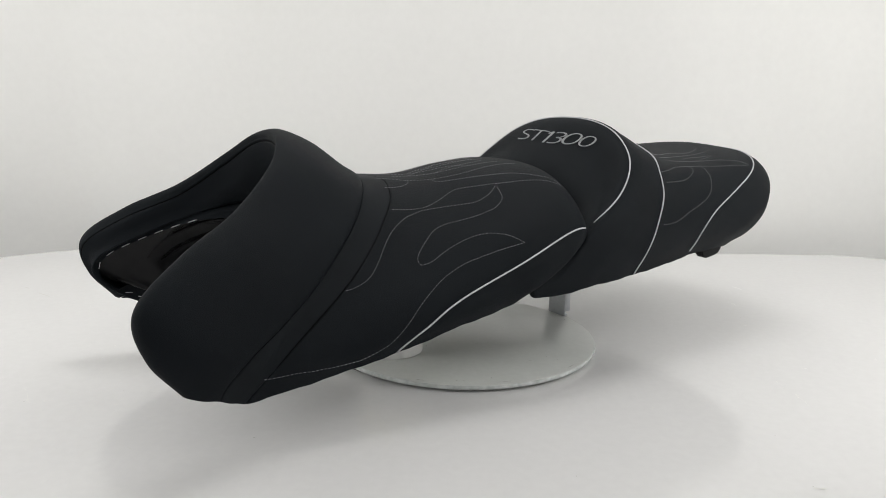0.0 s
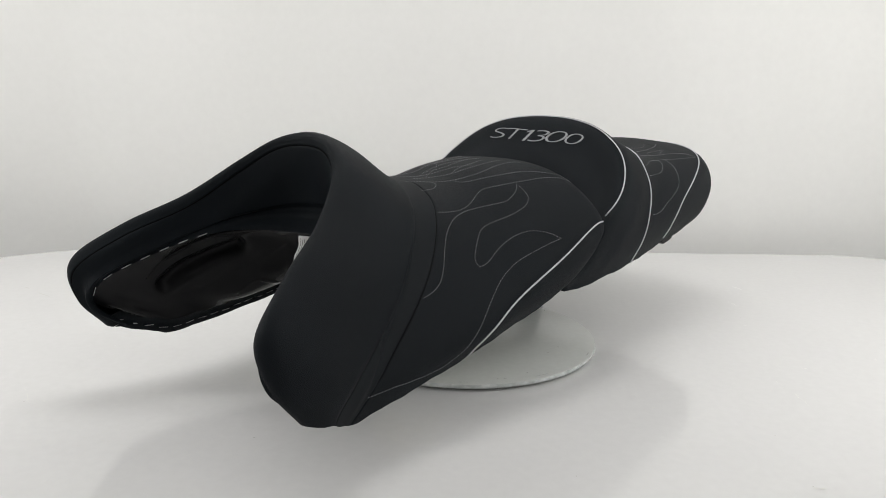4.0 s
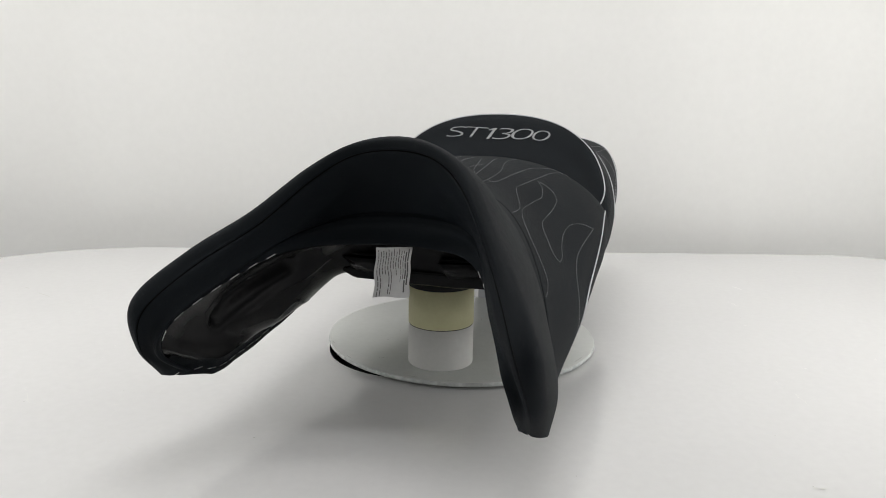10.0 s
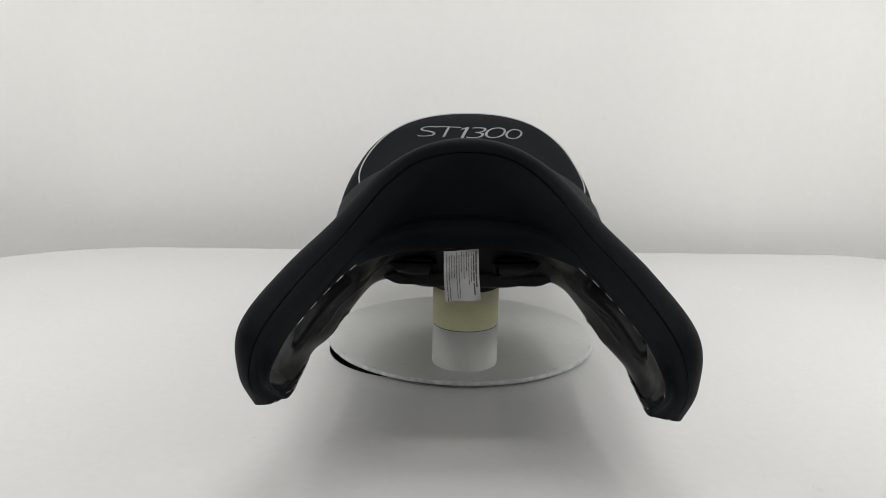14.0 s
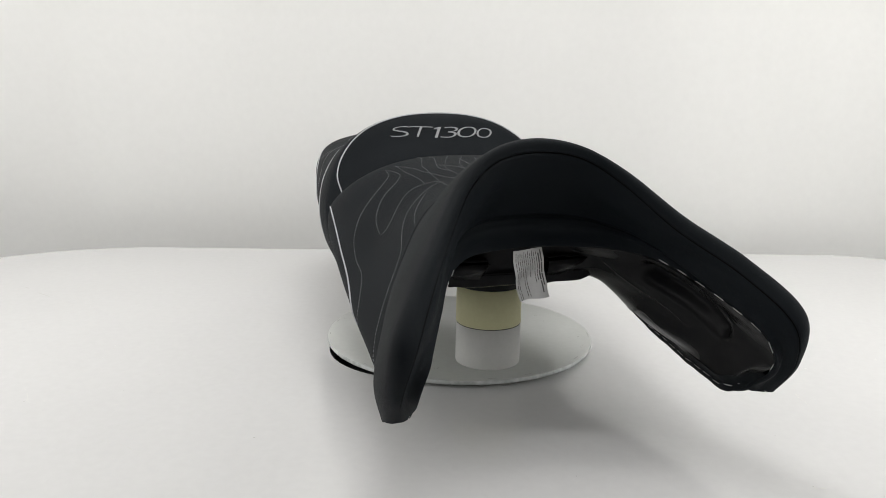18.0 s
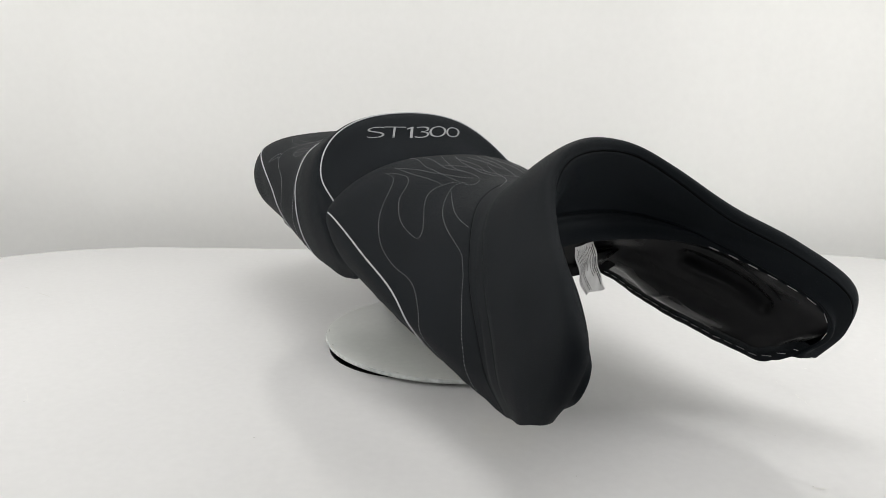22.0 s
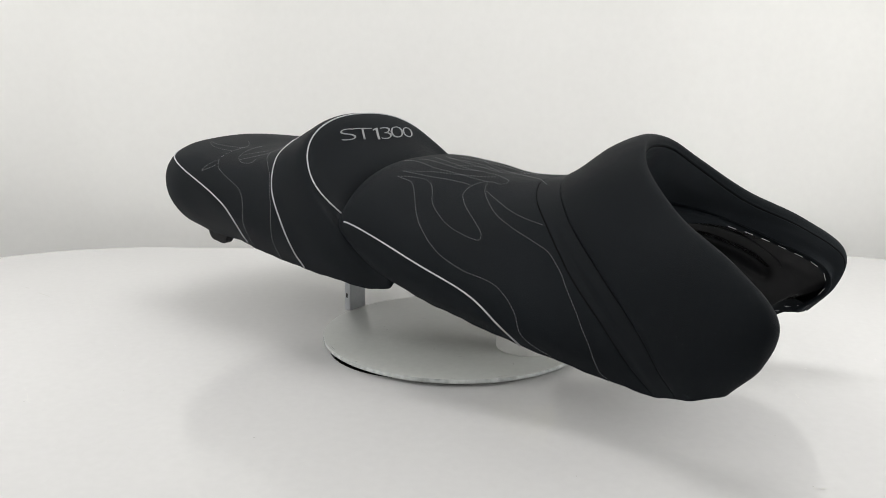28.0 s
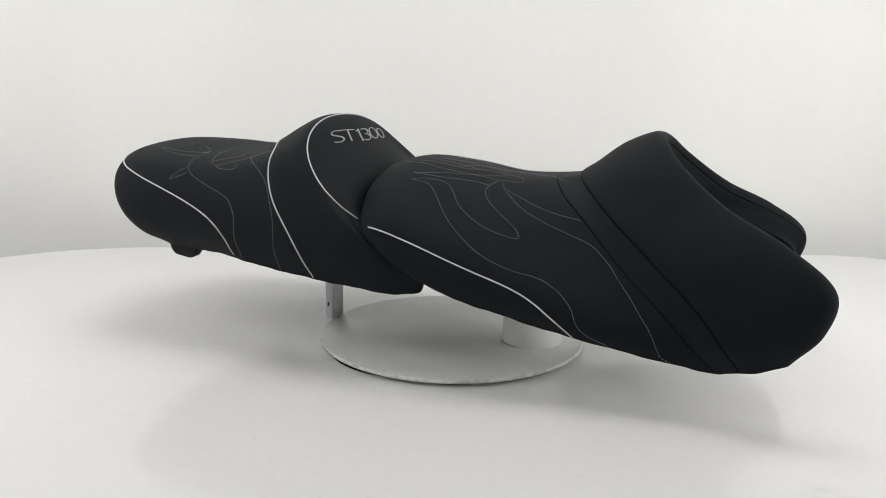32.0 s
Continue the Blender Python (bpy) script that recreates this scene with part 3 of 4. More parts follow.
# flame lines and piping as (along, across) on the skins
RIDER_STITCHES = [
    [(5.33, 0.899), (4.85, 0.913), (4.64, 0.930), (4.34, 0.953), (4.18, 0.914), (4.14, 0.866), (4.10, 0.802), (4.06, 0.747), (4.00, 0.698), (3.91, 0.656), (3.79, 0.629), (3.64, 0.611), (3.40, 0.602), (3.08, 0.597), (2.81, 0.596)],
    [(2.81, 0.596), (3.02, 0.552), (3.22, 0.523), (3.39, 0.507), (3.60, 0.506), (3.78, 0.519), (3.94, 0.543), (4.05, 0.568), (4.14, 0.577), (4.19, 0.574), (4.23, 0.552), (4.23, 0.526), (4.17, 0.481), (4.09, 0.443), (3.97, 0.423), (3.79, 0.415), (3.53, 0.414), (3.32, 0.409), (3.16, 0.400), (3.03, 0.373), (3.00, 0.353), (2.99, 0.320), (3.01, 0.298)],
    [(3.01, 0.298), (3.15, 0.328), (3.30, 0.343), (3.43, 0.351), (3.64, 0.343), (3.93, 0.337), (4.17, 0.344), (4.31, 0.359), (4.46, 0.386), (4.56, 0.422), (4.62, 0.457), (4.64, 0.493), (4.64, 0.527), (4.64, 0.564), (4.65, 0.591), (4.69, 0.609), (4.76, 0.622), (4.87, 0.628)],
    [(4.93, 0.120), (4.62, 0.120), (4.37, 0.136), (3.83, 0.148), (3.25, 0.159), (2.83, 0.142), (2.51, 0.138), (2.30, 0.148), (2.25, 0.163)],
    [(3.83, 0.148), (3.88, 0.163), (3.78, 0.180), (3.50, 0.194), (3.10, 0.212), (2.66, 0.230), (2.44, 0.252), (2.18, 0.284), (1.80, 0.315), (1.74, 0.347)],
    [(1.74, 0.347), (2.16, 0.322), (2.52, 0.302), (2.89, 0.288), (3.30, 0.270), (3.58, 0.257), (3.75, 0.267), (3.93, 0.294), (4.10, 0.319), (4.28, 0.339), (4.52, 0.352), (4.74, 0.357)],
    [(4.43, 0.048), (4.21, 0.057), (3.91, 0.069), (3.65, 0.086), (3.17, 0.093), (2.63, 0.088), (2.40, 0.097)],
    [(3.65, 0.086), (3.40, 0.063), (2.98, 0.053), (2.52, 0.037)],
    [(3.76, -0.040), (3.59, -0.020), (3.28, -0.007), (2.76, -0.020), (2.54, -0.022)],
    [(2.98, -0.132), (3.16, -0.083), (3.41, -0.038), (3.66, -0.013), (3.85, 0.007), (4.19, 0.059)],
    [(4.36, 0.136), (4.33, 0.157), (4.43, 0.189), (4.62, 0.211), (4.91, 0.223)],
    [(4.33, -1.000), (4.28, -0.971), (4.23, -0.944), (4.21, -0.905), (4.23, -0.849), (4.26, -0.782), (4.24, -0.726), (4.21, -0.696), (4.15, -0.668), (4.03, -0.653), (3.86, -0.647), (3.76, -0.639), (3.64, -0.626), (3.50, -0.606), (3.38, -0.576), (3.26, -0.534), (3.15, -0.488), (3.05, -0.437), (2.97, -0.395), (2.88, -0.357), (2.77, -0.323), (2.68, -0.309), (2.57, -0.304), (2.42, -0.303)],
    [(2.42, -0.303), (2.54, -0.288), (2.70, -0.278), (2.87, -0.274), (3.00, -0.286), (3.09, -0.306), (3.16, -0.334), (3.21, -0.365), (3.29, -0.395), (3.41, -0.426), (3.54, -0.455), (3.68, -0.474), (3.84, -0.488), (3.97, -0.496), (4.04, -0.493), (4.06, -0.478), (4.05, -0.455), (3.98, -0.425), (3.88, -0.390), (3.76, -0.355), (3.67, -0.323), (3.62, -0.294), (3.62, -0.262), (3.66, -0.231), (3.76, -0.191), (3.92, -0.168)],
    [(2.40, -0.258), (2.65, -0.253), (2.97, -0.247), (3.27, -0.235), (3.49, -0.229), (3.66, -0.231)],
    [(2.40, -0.258), (2.68, -0.228), (2.86, -0.210), (3.15, -0.197), (3.40, -0.172), (3.70, -0.145), (3.95, -0.106)],
    [(2.04, -0.148), (2.34, -0.147), (2.79, -0.177), (3.09, -0.180), (3.47, -0.179), (3.84, -0.176)],
    [(2.26, -0.113), (2.51, -0.108), (2.91, -0.128), (3.20, -0.134), (3.55, -0.096), (3.88, -0.094), (4.16, -0.133), (4.20, -0.166), (4.09, -0.180), (3.92, -0.168)],
    [(2.39, -0.050), (2.77, -0.083), (3.22, -0.110), (3.55, -0.096)],
    [(2.45, 0.002), (2.92, -0.038), (3.28, -0.048), (3.66, -0.043), (3.91, -0.020), (4.11, -0.003), (4.57, -0.066), (4.81, -0.119), (4.93, -0.158), (5.06, -0.184)],
    [(3.03, 0.073), (3.26, 0.038), (3.55, 0.020), (4.11, -0.003)],
    [(3.92, -0.168), (3.88, -0.195), (3.91, -0.236), (4.02, -0.285), (4.12, -0.325), (4.25, -0.373), (4.37, -0.407), (4.50, -0.442), (4.64, -0.471), (4.75, -0.491), (4.86, -0.510), (4.90, -0.528), (4.92, -0.550), (4.93, -0.573), (4.89, -0.623), (4.85, -0.676), (4.81, -0.753), (4.80, -0.823), (4.74, -0.926), (4.72, -0.971), (4.78, -1.000)],
    [(3.95, -0.242), (4.07, -0.265), (4.25, -0.304), (4.40, -0.342), (4.56, -0.378), (4.72, -0.405), (4.90, -0.425), (4.98, -0.435)]]
RIDER_PIPING = [
    [(1.27, 0.562), (1.70, 0.587), (2.10, 0.612), (2.43, 0.645), (2.71, 0.675), (3.08, 0.705), (3.40, 0.737), (3.59, 0.770), (3.74, 0.804), (3.80, 0.860), (3.95, 0.915), (3.92, 1.000)],
    [(1.62, -0.590), (2.23, -0.621), (2.69, -0.639), (3.07, -0.674), (3.52, -0.705), (3.76, -0.734), (3.93, -0.780), (4.01, -0.850), (4.04, -0.913), (4.02, -1.000)]]
PASSENGER_STITCHES = [
    [(6.56, -0.130), (6.28, -0.173), (6.14, -0.219), (6.15, -0.279), (6.20, -0.337), (6.20, -0.387), (6.16, -0.430), (6.09, -0.469), (5.90, -0.513), (5.60, -0.571), (5.54, -0.597), (5.57, -0.642), (5.68, -0.695), (5.99, -0.819), (6.23, -0.942), (6.37, -1.000), (6.26, -1.000)],
    [(6.19, -0.407), (6.32, -0.435), (6.42, -0.464), (6.57, -0.519), (6.30, -0.475), (6.17, -0.443)],
    [(6.15, -0.231), (6.47, -0.249), (6.86, -0.254), (7.28, -0.235), (6.94, -0.280), (6.58, -0.301), (6.16, -0.290)],
    [(5.87, -0.171), (5.84, -0.242), (5.80, -0.305), (5.75, -0.352), (5.64, -0.385), (5.53, -0.408), (5.35, -0.416), (5.22, -0.405), (5.19, -0.361)],
    [(5.77, -0.341), (5.47, -0.292), (5.17, -0.254)],
    [(5.62, -0.381), (5.26, -0.337), (4.81, -0.293), (4.34, -0.312)],
    [(4.93, -0.312), (4.81, -0.378), (4.67, -0.433), (4.55, -0.494), (4.58, -0.548), (4.78, -0.627), (5.07, -0.712), (5.38, -0.833), (5.56, -0.938), (5.64, -1.000)],
    [(4.51, 0.479), (4.84, 0.451), (5.16, 0.413), (5.91, 0.397), (6.67, 0.428), (7.25, 0.446), (7.04, 0.409), (6.80, 0.384), (6.39, 0.350), (5.96, 0.342), (5.54, 0.340), (5.02, 0.348)],
    [(5.84, 0.401), (5.91, 0.449), (5.98, 0.521), (5.98, 0.599), (5.80, 0.641), (5.61, 0.670), (5.46, 0.701), (5.29, 0.709), (5.11, 0.707)],
    [(5.52, 0.399), (5.55, 0.434), (5.46, 0.474), (5.28, 0.505), (5.03, 0.514), (4.70, 0.525)],
    [(6.87, 0.214), (6.63, 0.234), (6.20, 0.248), (5.42, 0.271), (4.80, 0.333)],
    [(5.53, 0.340), (5.66, 0.305), (5.95, 0.291), (6.51, 0.295), (6.19, 0.316), (5.96, 0.342)],
    [(6.69, 0.171), (6.37, 0.202), (6.15, 0.205), (5.62, 0.192), (4.50, 0.319)]]
PASSENGER_PIPING = [
    [(1.60, -0.536), (2.17, -0.559), (2.64, -0.544), (2.81, -0.508), (2.90, -0.440), (2.97, -0.370), (3.00, -0.297), (2.92, -0.226), (3.07, -0.000), (3.01, 0.158), (3.08, 0.263), (3.13, 0.365), (3.26, 0.464), (3.20, 0.545), (3.01, 0.615), (2.70, 0.649), (2.21, 0.637)],
    [(5.13, -0.986), (4.86, -0.797), (4.74, -0.679), (4.57, -0.584), (4.43, -0.492), (4.30, -0.426), (4.27, -0.326), (4.47, -0.194), (4.60, -0.000), (4.48, 0.195), (4.30, 0.438), (4.52, 0.495), (4.70, 0.557), (4.85, 0.622), (5.03, 0.702), (5.16, 0.813), (5.34, 0.994), (5.36, 1.000)],
    [(6.45, -0.961), (6.28, -0.869), (6.10, -0.766), (6.07, -0.696), (6.29, -0.647), (6.79, -0.583), (7.53, -0.506), (7.94, -0.450), (8.29, -0.375), (8.27, 0.000), (7.77, 0.418), (7.30, 0.488), (6.86, 0.569), (6.58, 0.631), (6.36, 0.672), (6.25, 0.717), (6.33, 0.796), (6.49, 0.886), (6.60, 0.954)]]
LETTER_LEFT, LETTER_RIGHT, LETTER_TALL, LETTER_SAG = (2.142, -0.201), (2.125, 0.240), 0.376, 0.226


LEG_CORE = (0.163, -0.368)     # middle of a collar leg, round which its hem is folded


def hem_point(skin, side, g, f):
    """A point on the cloth folded up inside a lower edge: f from 0 at the edge to 1 at its inner border."""
    edge = skin.at(g, side * np.ones_like(g))
    inward = np.interp(f, (0, .2, .75, 1), (0, .0025, .006, .010))
    up = np.interp(f, (0, .2, .75, 1), (0, -.0015, .011, .0170))
    way = np.stack([-side + 0 * g, 0 * g], -1)
    if skin is RIDER:
        core = np.array([side * LEG_CORE[0], LEG_CORE[1]]) - edge[:, :2]
        core /= np.linalg.norm(core, axis=-1, keepdims=True)
        turn = np.clip((g - 6) / 1.5, 0, 1)[:, None]
        way = way * (1 - turn) + core * turn
        way /= np.linalg.norm(way, axis=-1, keepdims=True)
        less = 1 - 0.65 * np.clip((g - 7.8) / 1.2, 0, 1)[:, None]
        inward, up = inward * less, up * less
    return edge + np.concatenate([inward * way, up + 0 * way[:, :1]], -1)


def hem_mesh(skin, side, a0, a1):
    """The cloth that is folded in under a skirt's lower edge."""
    g = np.linspace(a0, a1, 120)
    rows = np.linspace(0, 1, 9)
    verts = [hem_point(skin, side, g, f) for f in rows]
    n = len(g)
    faces = [(r * n + i, r * n + i + 1, (r + 1) * n + i + 1, (r + 1) * n + i) for r in range(len(rows) - 1) for i in range(n - 1)]
    return from_data("hem", np.vstack(verts), faces, FABRIC)


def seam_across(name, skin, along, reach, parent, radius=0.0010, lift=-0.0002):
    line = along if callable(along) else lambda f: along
    return cord(name, skin, [(float(line(f)), f) for f in np.linspace(-reach, reach, 41)], parent, radius, SEAM_SHADE, lift, "sewn seam, its groove shade drawn as a near-black cord")


def staple(parent, p, tangent, normal, length=0.0105):
    """One wire staple lying on the cloth."""
    t = Vector(tangent).normalized()
    n = Vector(normal).normalized()
    b = t.cross(n).normalized()
    m = Matrix((t, b, n)).transposed().to_4x4()
    m.translation = Vector(p) + n * 0.0006
    if "staple" not in bpy.data.meshes:
        bm = bmesh.new()
        bmesh.ops.create_cube(bm, size=1, matrix=Matrix.Diagonal((length, 0.0006, 0.0007, 1)))
        bmesh.ops.bevel(bm, geom=bm.edges[:], offset=0.00015, segments=1, affect="EDGES")
        bm_mesh("staple", bm, STAPLE)
    ob = part("staple", bpy.data.meshes["staple"], parent)
    ob.matrix_basis = m


def pairs(path, step, reach):
    """Points at even steps along a path, each with a point just past it."""
    d = np.concatenate([[0], np.cumsum(np.linalg.norm(np.diff(path, axis=0), axis=1))])
    at = lambda x: np.array([np.interp(x, d, path[:, i]) for i in range(3)])
    return [(at(x), at(x + reach)) for x in np.arange(0.003, d[-1] - reach, step)]


def build_tag(parent):
    """The crumpled care label that hangs from the collar's inner edge, with unreadable print."""
    cols, rows = 14, 18
    wide, tall = 0.036, 0.049
    f = lambda x, y: (x - 0.002 + 0.1 * y * x + 0.0025 * (y / tall) ** 3, -0.2535 - 0.006 * max(0.0, y / tall - 0.75) ** 2 * 16 + 0.25 * x - 0.012 * y / tall + 0.0028 * math.sin(x * 170 + y * 60) * (0.3 + y / tall) + 0.0015 * math.sin(y * 260 + x * 90), 0.1745 - y)
    verts = [f(-wide / 2 + wide * i / cols, tall * j / rows) for j in range(rows + 1) for i in range(cols + 1)]
    faces = [(j * (cols + 1) + i, j * (cols + 1) + i + 1, (j + 1) * (cols + 1) + i + 1, (j + 1) * (cols + 1) + i) for j in range(rows) for i in range(cols)]
    tag = part("care_label", from_data("care_label", verts, faces, PAPER), parent, "crumpled white label with small dark print")
    rnd = random.Random(4)
    for k in range(13):
        x = -0.0150 + 0.0025 * k
        y = 0.002 + 0.003 * rnd.random()
        bold = 0.00075 if k > 10 else 0.0004
        last = 0.045 if k in (0, 1, 4, 5) else rnd.uniform(0.020, 0.034) if k < 11 else 0.036
        vs, fs = [], []
        while y < last:
            word = rnd.uniform(0.0015, 0.0060) if k < 11 else rnd.uniform(0.005, 0.012)
            for a, b in ((x - bold, y), (x + bold, y), (x + bold, y + word / 2), (x + bold, y + word), (x - bold, y + word), (x - bold, y + word / 2)):
                p = f(a, b)
                vs.append((p[0], p[1] - 0.0004, p[2]))
            m = len(vs)
            fs += [(m - 6, m - 5, m - 4, m - 1), (m - 1, m - 4, m - 3, m - 2)]
            y += word + rnd.uniform(0.0006, 0.0012)
        part("print_line", from_data("print_line", vs, fs, PRINT, False), tag)


# a pressed groove and raised creases of the moulded pan, as (along, across) on one half
PAN_LINES = [
    (-0.0140, 0.0085, [(1.42, 0.44), (1.28, 0.52), (1.18, 0.60), (1.14, 0.68)]),
    (0.0016, 0.0026, [(1.54, 0.680), (1.62, 0.620), (1.70, 0.560), (1.85, 0.490), (1.98, 0.400), (2.00, 0.320)]),
    (0.0012, 0.0022, [(2.00, 0.745), (2.23, 0.640), (2.80, 0.705), (3.40, 0.760)])]


def pressed(g, h):
    """How far the pan's skin stands in or out: grooves, creases and slight waviness."""
    p = UNDER.at(g, h)
    out = 0.0012 * np.sin(h * 21 + g * 4) * np.sin(g * 2.4) * np.clip(3 - g, 0, 1)
    for depth, wide, line in PAN_LINES:
        for side in (-1, 1):
            ga = smooth_line(line, 8)
            way = UNDER.at(ga[:, 0], side * ga[:, 1])
            d = np.full(g.shape, 9.0)
            for q in way:
                d = np.minimum(d, np.linalg.norm(p - q, axis=-1))
            out = out + depth * np.exp(-(d / wide) ** 2)
    return out


def settle_pan(g, h, p):
    """Draw the pan's front border to the collar's inner edge and its side borders to the hems."""
    front = RIDER.at(12.0 + 0 * h[0], h[0]) - p[0]
    fall = np.clip(1 - g / 0.9, 0, 1) ** 2
    p = p + fall[..., None] * front[None]
    for side, col in ((-1, 0), (1, -1)):
        line = np.linspace(1.0, 8.0, 200)
        rim = hem_point(RIDER, side, line, 0.92)
        order = np.argsort(rim[:, 1])
        edge = p[:, col]
        goal = np.stack([np.interp(edge[:, 1], rim[order, 1], rim[order, i]) for i in range(3)], -1)
        near = np.clip((side * h - 0.62) / 0.38, 0, 1) ** 2
        p = p + near[..., None] * (goal - edge)[:, None]
    return p


# the two seams of the gripper band: along at even steps of across from -1 to 1
SEAM_REAR = [5.36, 5.26, 5.16, 5.09, 5.07, 5.04, 4.97, 4.87, 4.83, 4.81, 4.80, 4.77, 4.74, 4.72, 4.76, 4.79, 4.85, 4.92, 5.06, 5.22, 5.38]
SEAM_FRONT = [6.40, 6.28, 6.23, 6.18, 6.13, 6.05, 5.92, 5.77, 5.65, 5.60, 5.59, 5.56, 5.53, 5.49, 5.47, 5.55, 5.71, 5.95, 6.21, 6.45, 6.76]


def seam_at(seam, across):
    return smooth_at(seam, (np.asarray(across, float) + 1) * 10)


def smooth_at(values, x):
    v = np.array(values, float)
    ext = np.concatenate([[2 * v[0] - v[1]], v, [2 * v[-1] - v[-2]]])
    i = np.clip(np.floor(x).astype(int), 0, len(v) - 2)
    return spline(ext[i], ext[i + 1], ext[i + 2], ext[i + 3], x - i)


def cushion_warp(g, h):
    return np.where(g > 4, 4 + (g - 4) * (seam_at(SEAM_REAR, h) - 4), g)


def band_warp(g, h):
    a = seam_at(SEAM_REAR, h)
    return a + (g - 5) * (seam_at(SEAM_FRONT, h) - a)


def collar_warp(g, h):
    a = seam_at(SEAM_FRONT, h)
    return np.where(g < 7.5, a + (g - 6) / 1.5 * (7.5 - a), g)


def build_rider_seat():
    t = turning(thing("rider_seat", "black fabric motorcycle rider seat with raised front collar", "motorcycle seat", "two-piece seat"), SEAT)
    pucker = lambda g, h: 0.0004 * np.sin(g * 5.1 + 2.0 * h) * np.sin(h * 9.0 + g) * np.clip((np.abs(h) - 0.1) * 3, 0, 1)
    sunk = lambda g, edge: -0.0009 * np.exp(-((g - edge) / 0.022) ** 2)
    cushion = part("cushion", RIDER.mesh("cushion", FABRIC, 0, 5, 110, 170, lambda g, h: pucker(g, h) + sunk(g, 5), cushion_warp), t, "black cushion cover with pale flame stitching")
    part("gripper_band", RIDER.mesh("gripper_band", BAND, 5, 6, 12, 170, lambda g, h: sunk(g, 5) + sunk(g, 6), band_warp), t, "smooth black band between two seams")
    collar = part("collar", RIDER.mesh("collar", FABRIC, 6, 9, 60, 170, lambda g, h: sunk(g, 6) + 0.0030 * np.clip((g - 6) / 0.22, 0, 1) ** 0.5 * np.clip((9 - g), 0, 1) * (1 - np.abs(h) ** 8), collar_warp), t, "padded black collar")
    inner = part("inner_panel", RIDER.mesh("inner_panel", FABRIC, 9, 12, 120, 170, lambda g, h: 0.0012 * np.sin(h * 14 + g * 3) * np.sin((g - 9) / 3 * math.pi) - 0.0012 * np.exp(-((g - 9.20) / 0.05) ** 2) * (1 - np.abs(h) ** 8) - 0.005 * np.exp(-((g - 10.93) / 0.10) ** 2) * np.clip(1.3 - 2 * np.abs(h), 0, 1) + 0.008 * np.exp(-((g - 10.9) / 0.5) ** 2) * np.clip((np.abs(h) - 0.35) * 4, 0, 1) * np.clip((1 - np.abs(h)) * 4, 0, 1)), t)
    pan = part("seat_pan", UNDER.mesh("seat_pan", PAN, 0, 6, 150, 240, pressed, settle=settle_pan), t, "glossy black moulded plastic pan")
    # the plastic film's free edge, arching over the pan behind the collar
    grid_g, grid_h = np.meshgrid(np.linspace(0, 2, 41), np.linspace(-1, 1, 121), indexing="ij")
    settled = settle_pan(grid_g, grid_h, UNDER.at(grid_g, grid_h))
    lip = []
    for a, f in smooth_line([(0.75, -0.66), (0.42, -0.52), (0.26, -0.30), (0.22, 0.0), (0.26, 0.30), (0.42, 0.52), (0.75, 0.66)], 14):
        row, col = a / 2 * 40, (f + 1) / 2 * 120
        i, j = int(row), int(col)
        u, v = row - i, col - j
        lip.append((1 - u) * ((1 - v) * settled[i, j] + v * settled[i, j + 1]) + u * ((1 - v) * settled[i + 1, j] + v * settled[i + 1, j + 1]) + (0, 0, -0.0012))
    part("film_edge", tube("film_edge", even_steps(np.array(lip), 0.005), 0.0011, PAN, 8), pan, "glossy edge of the plastic film")
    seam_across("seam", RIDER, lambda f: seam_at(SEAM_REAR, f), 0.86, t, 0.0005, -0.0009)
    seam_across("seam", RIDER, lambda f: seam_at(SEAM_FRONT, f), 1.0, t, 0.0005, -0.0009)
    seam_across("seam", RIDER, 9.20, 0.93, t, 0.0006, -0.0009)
    for points in RIDER_STITCHES:
        stitch_line("stitch_line", RIDER, points, cushion)
    for points in RIDER_PIPING:
        cord("piping", RIDER, points, cushion, 0.0010, PIPING, 0.0004, "silver-grey piping")
    for side in (-1, 1):
        hem = part("hem", hem_mesh(RIDER, side, 1, 12), t, "fabric hem turned under the edge")
        # staples along the panel's edge and along the hem
        f = np.linspace(0.43, 0.87 if side > 0 else 0.82, 200)
        for p, q in pairs(RIDER.lifted(11.9 + 0 * f, side * f, 0.0004), 0.0215, 0.004):
            staple(inner, p, q - p, (-side * 0.85, -0.25, -0.3))
        g = np.linspace(2.6, 11.6, 300)
        for p, q in pairs(hem_point(RIDER, side, g, 0.55), 0.0165, 0.004):
            staple(hem, p, q - p, (-side * 0.9, 0.25 * (p[1] < -0.385), -0.30))
        inner_x, outer_x = (0.036, 0.088) if side > 0 else (-0.034, -0.084)
        bm = bmesh.new()
        low = [(inner_x, -.200, .1265), (outer_x - side * .012, -.198, .1275), (outer_x - side * .012, -.172, .1265), (inner_x, -.172, .1265)]
        high = [(inner_x - side * .006, -.226, .156), (outer_x + side * .004, -.222, .158), (outer_x + side * .004, -.172, .158), (inner_x - side * .006, -.172, .156)]
        ring = [[bm.verts.new(v) for v in corners] for corners in (low, high)]
        bm.faces.new(ring[0])
        bm.faces.new(ring[1][::-1])
        for k in range(4):
            m = (k + 1) % 4
            bm.faces.new((ring[0][k], ring[1][k], ring[1][m], ring[0][m]))
        bmesh.ops.recalc_face_normals(bm, faces=bm.faces[:])
        bmesh.ops.bevel(bm, geom=bm.edges[:], offset=.006, segments=4, affect="EDGES")
        part("boss", bm_mesh("boss", bm, PAN, True), pan, "rounded moulded boss")
    bm = bmesh.new()
    outline = [(-.090, .136), (-.090, .1310), (-.0735, .1230), (.0835, .1210), (.105, .1290), (.105, .135)]
    front = [bm.verts.new((x, -.199, z)) for x, z in outline]
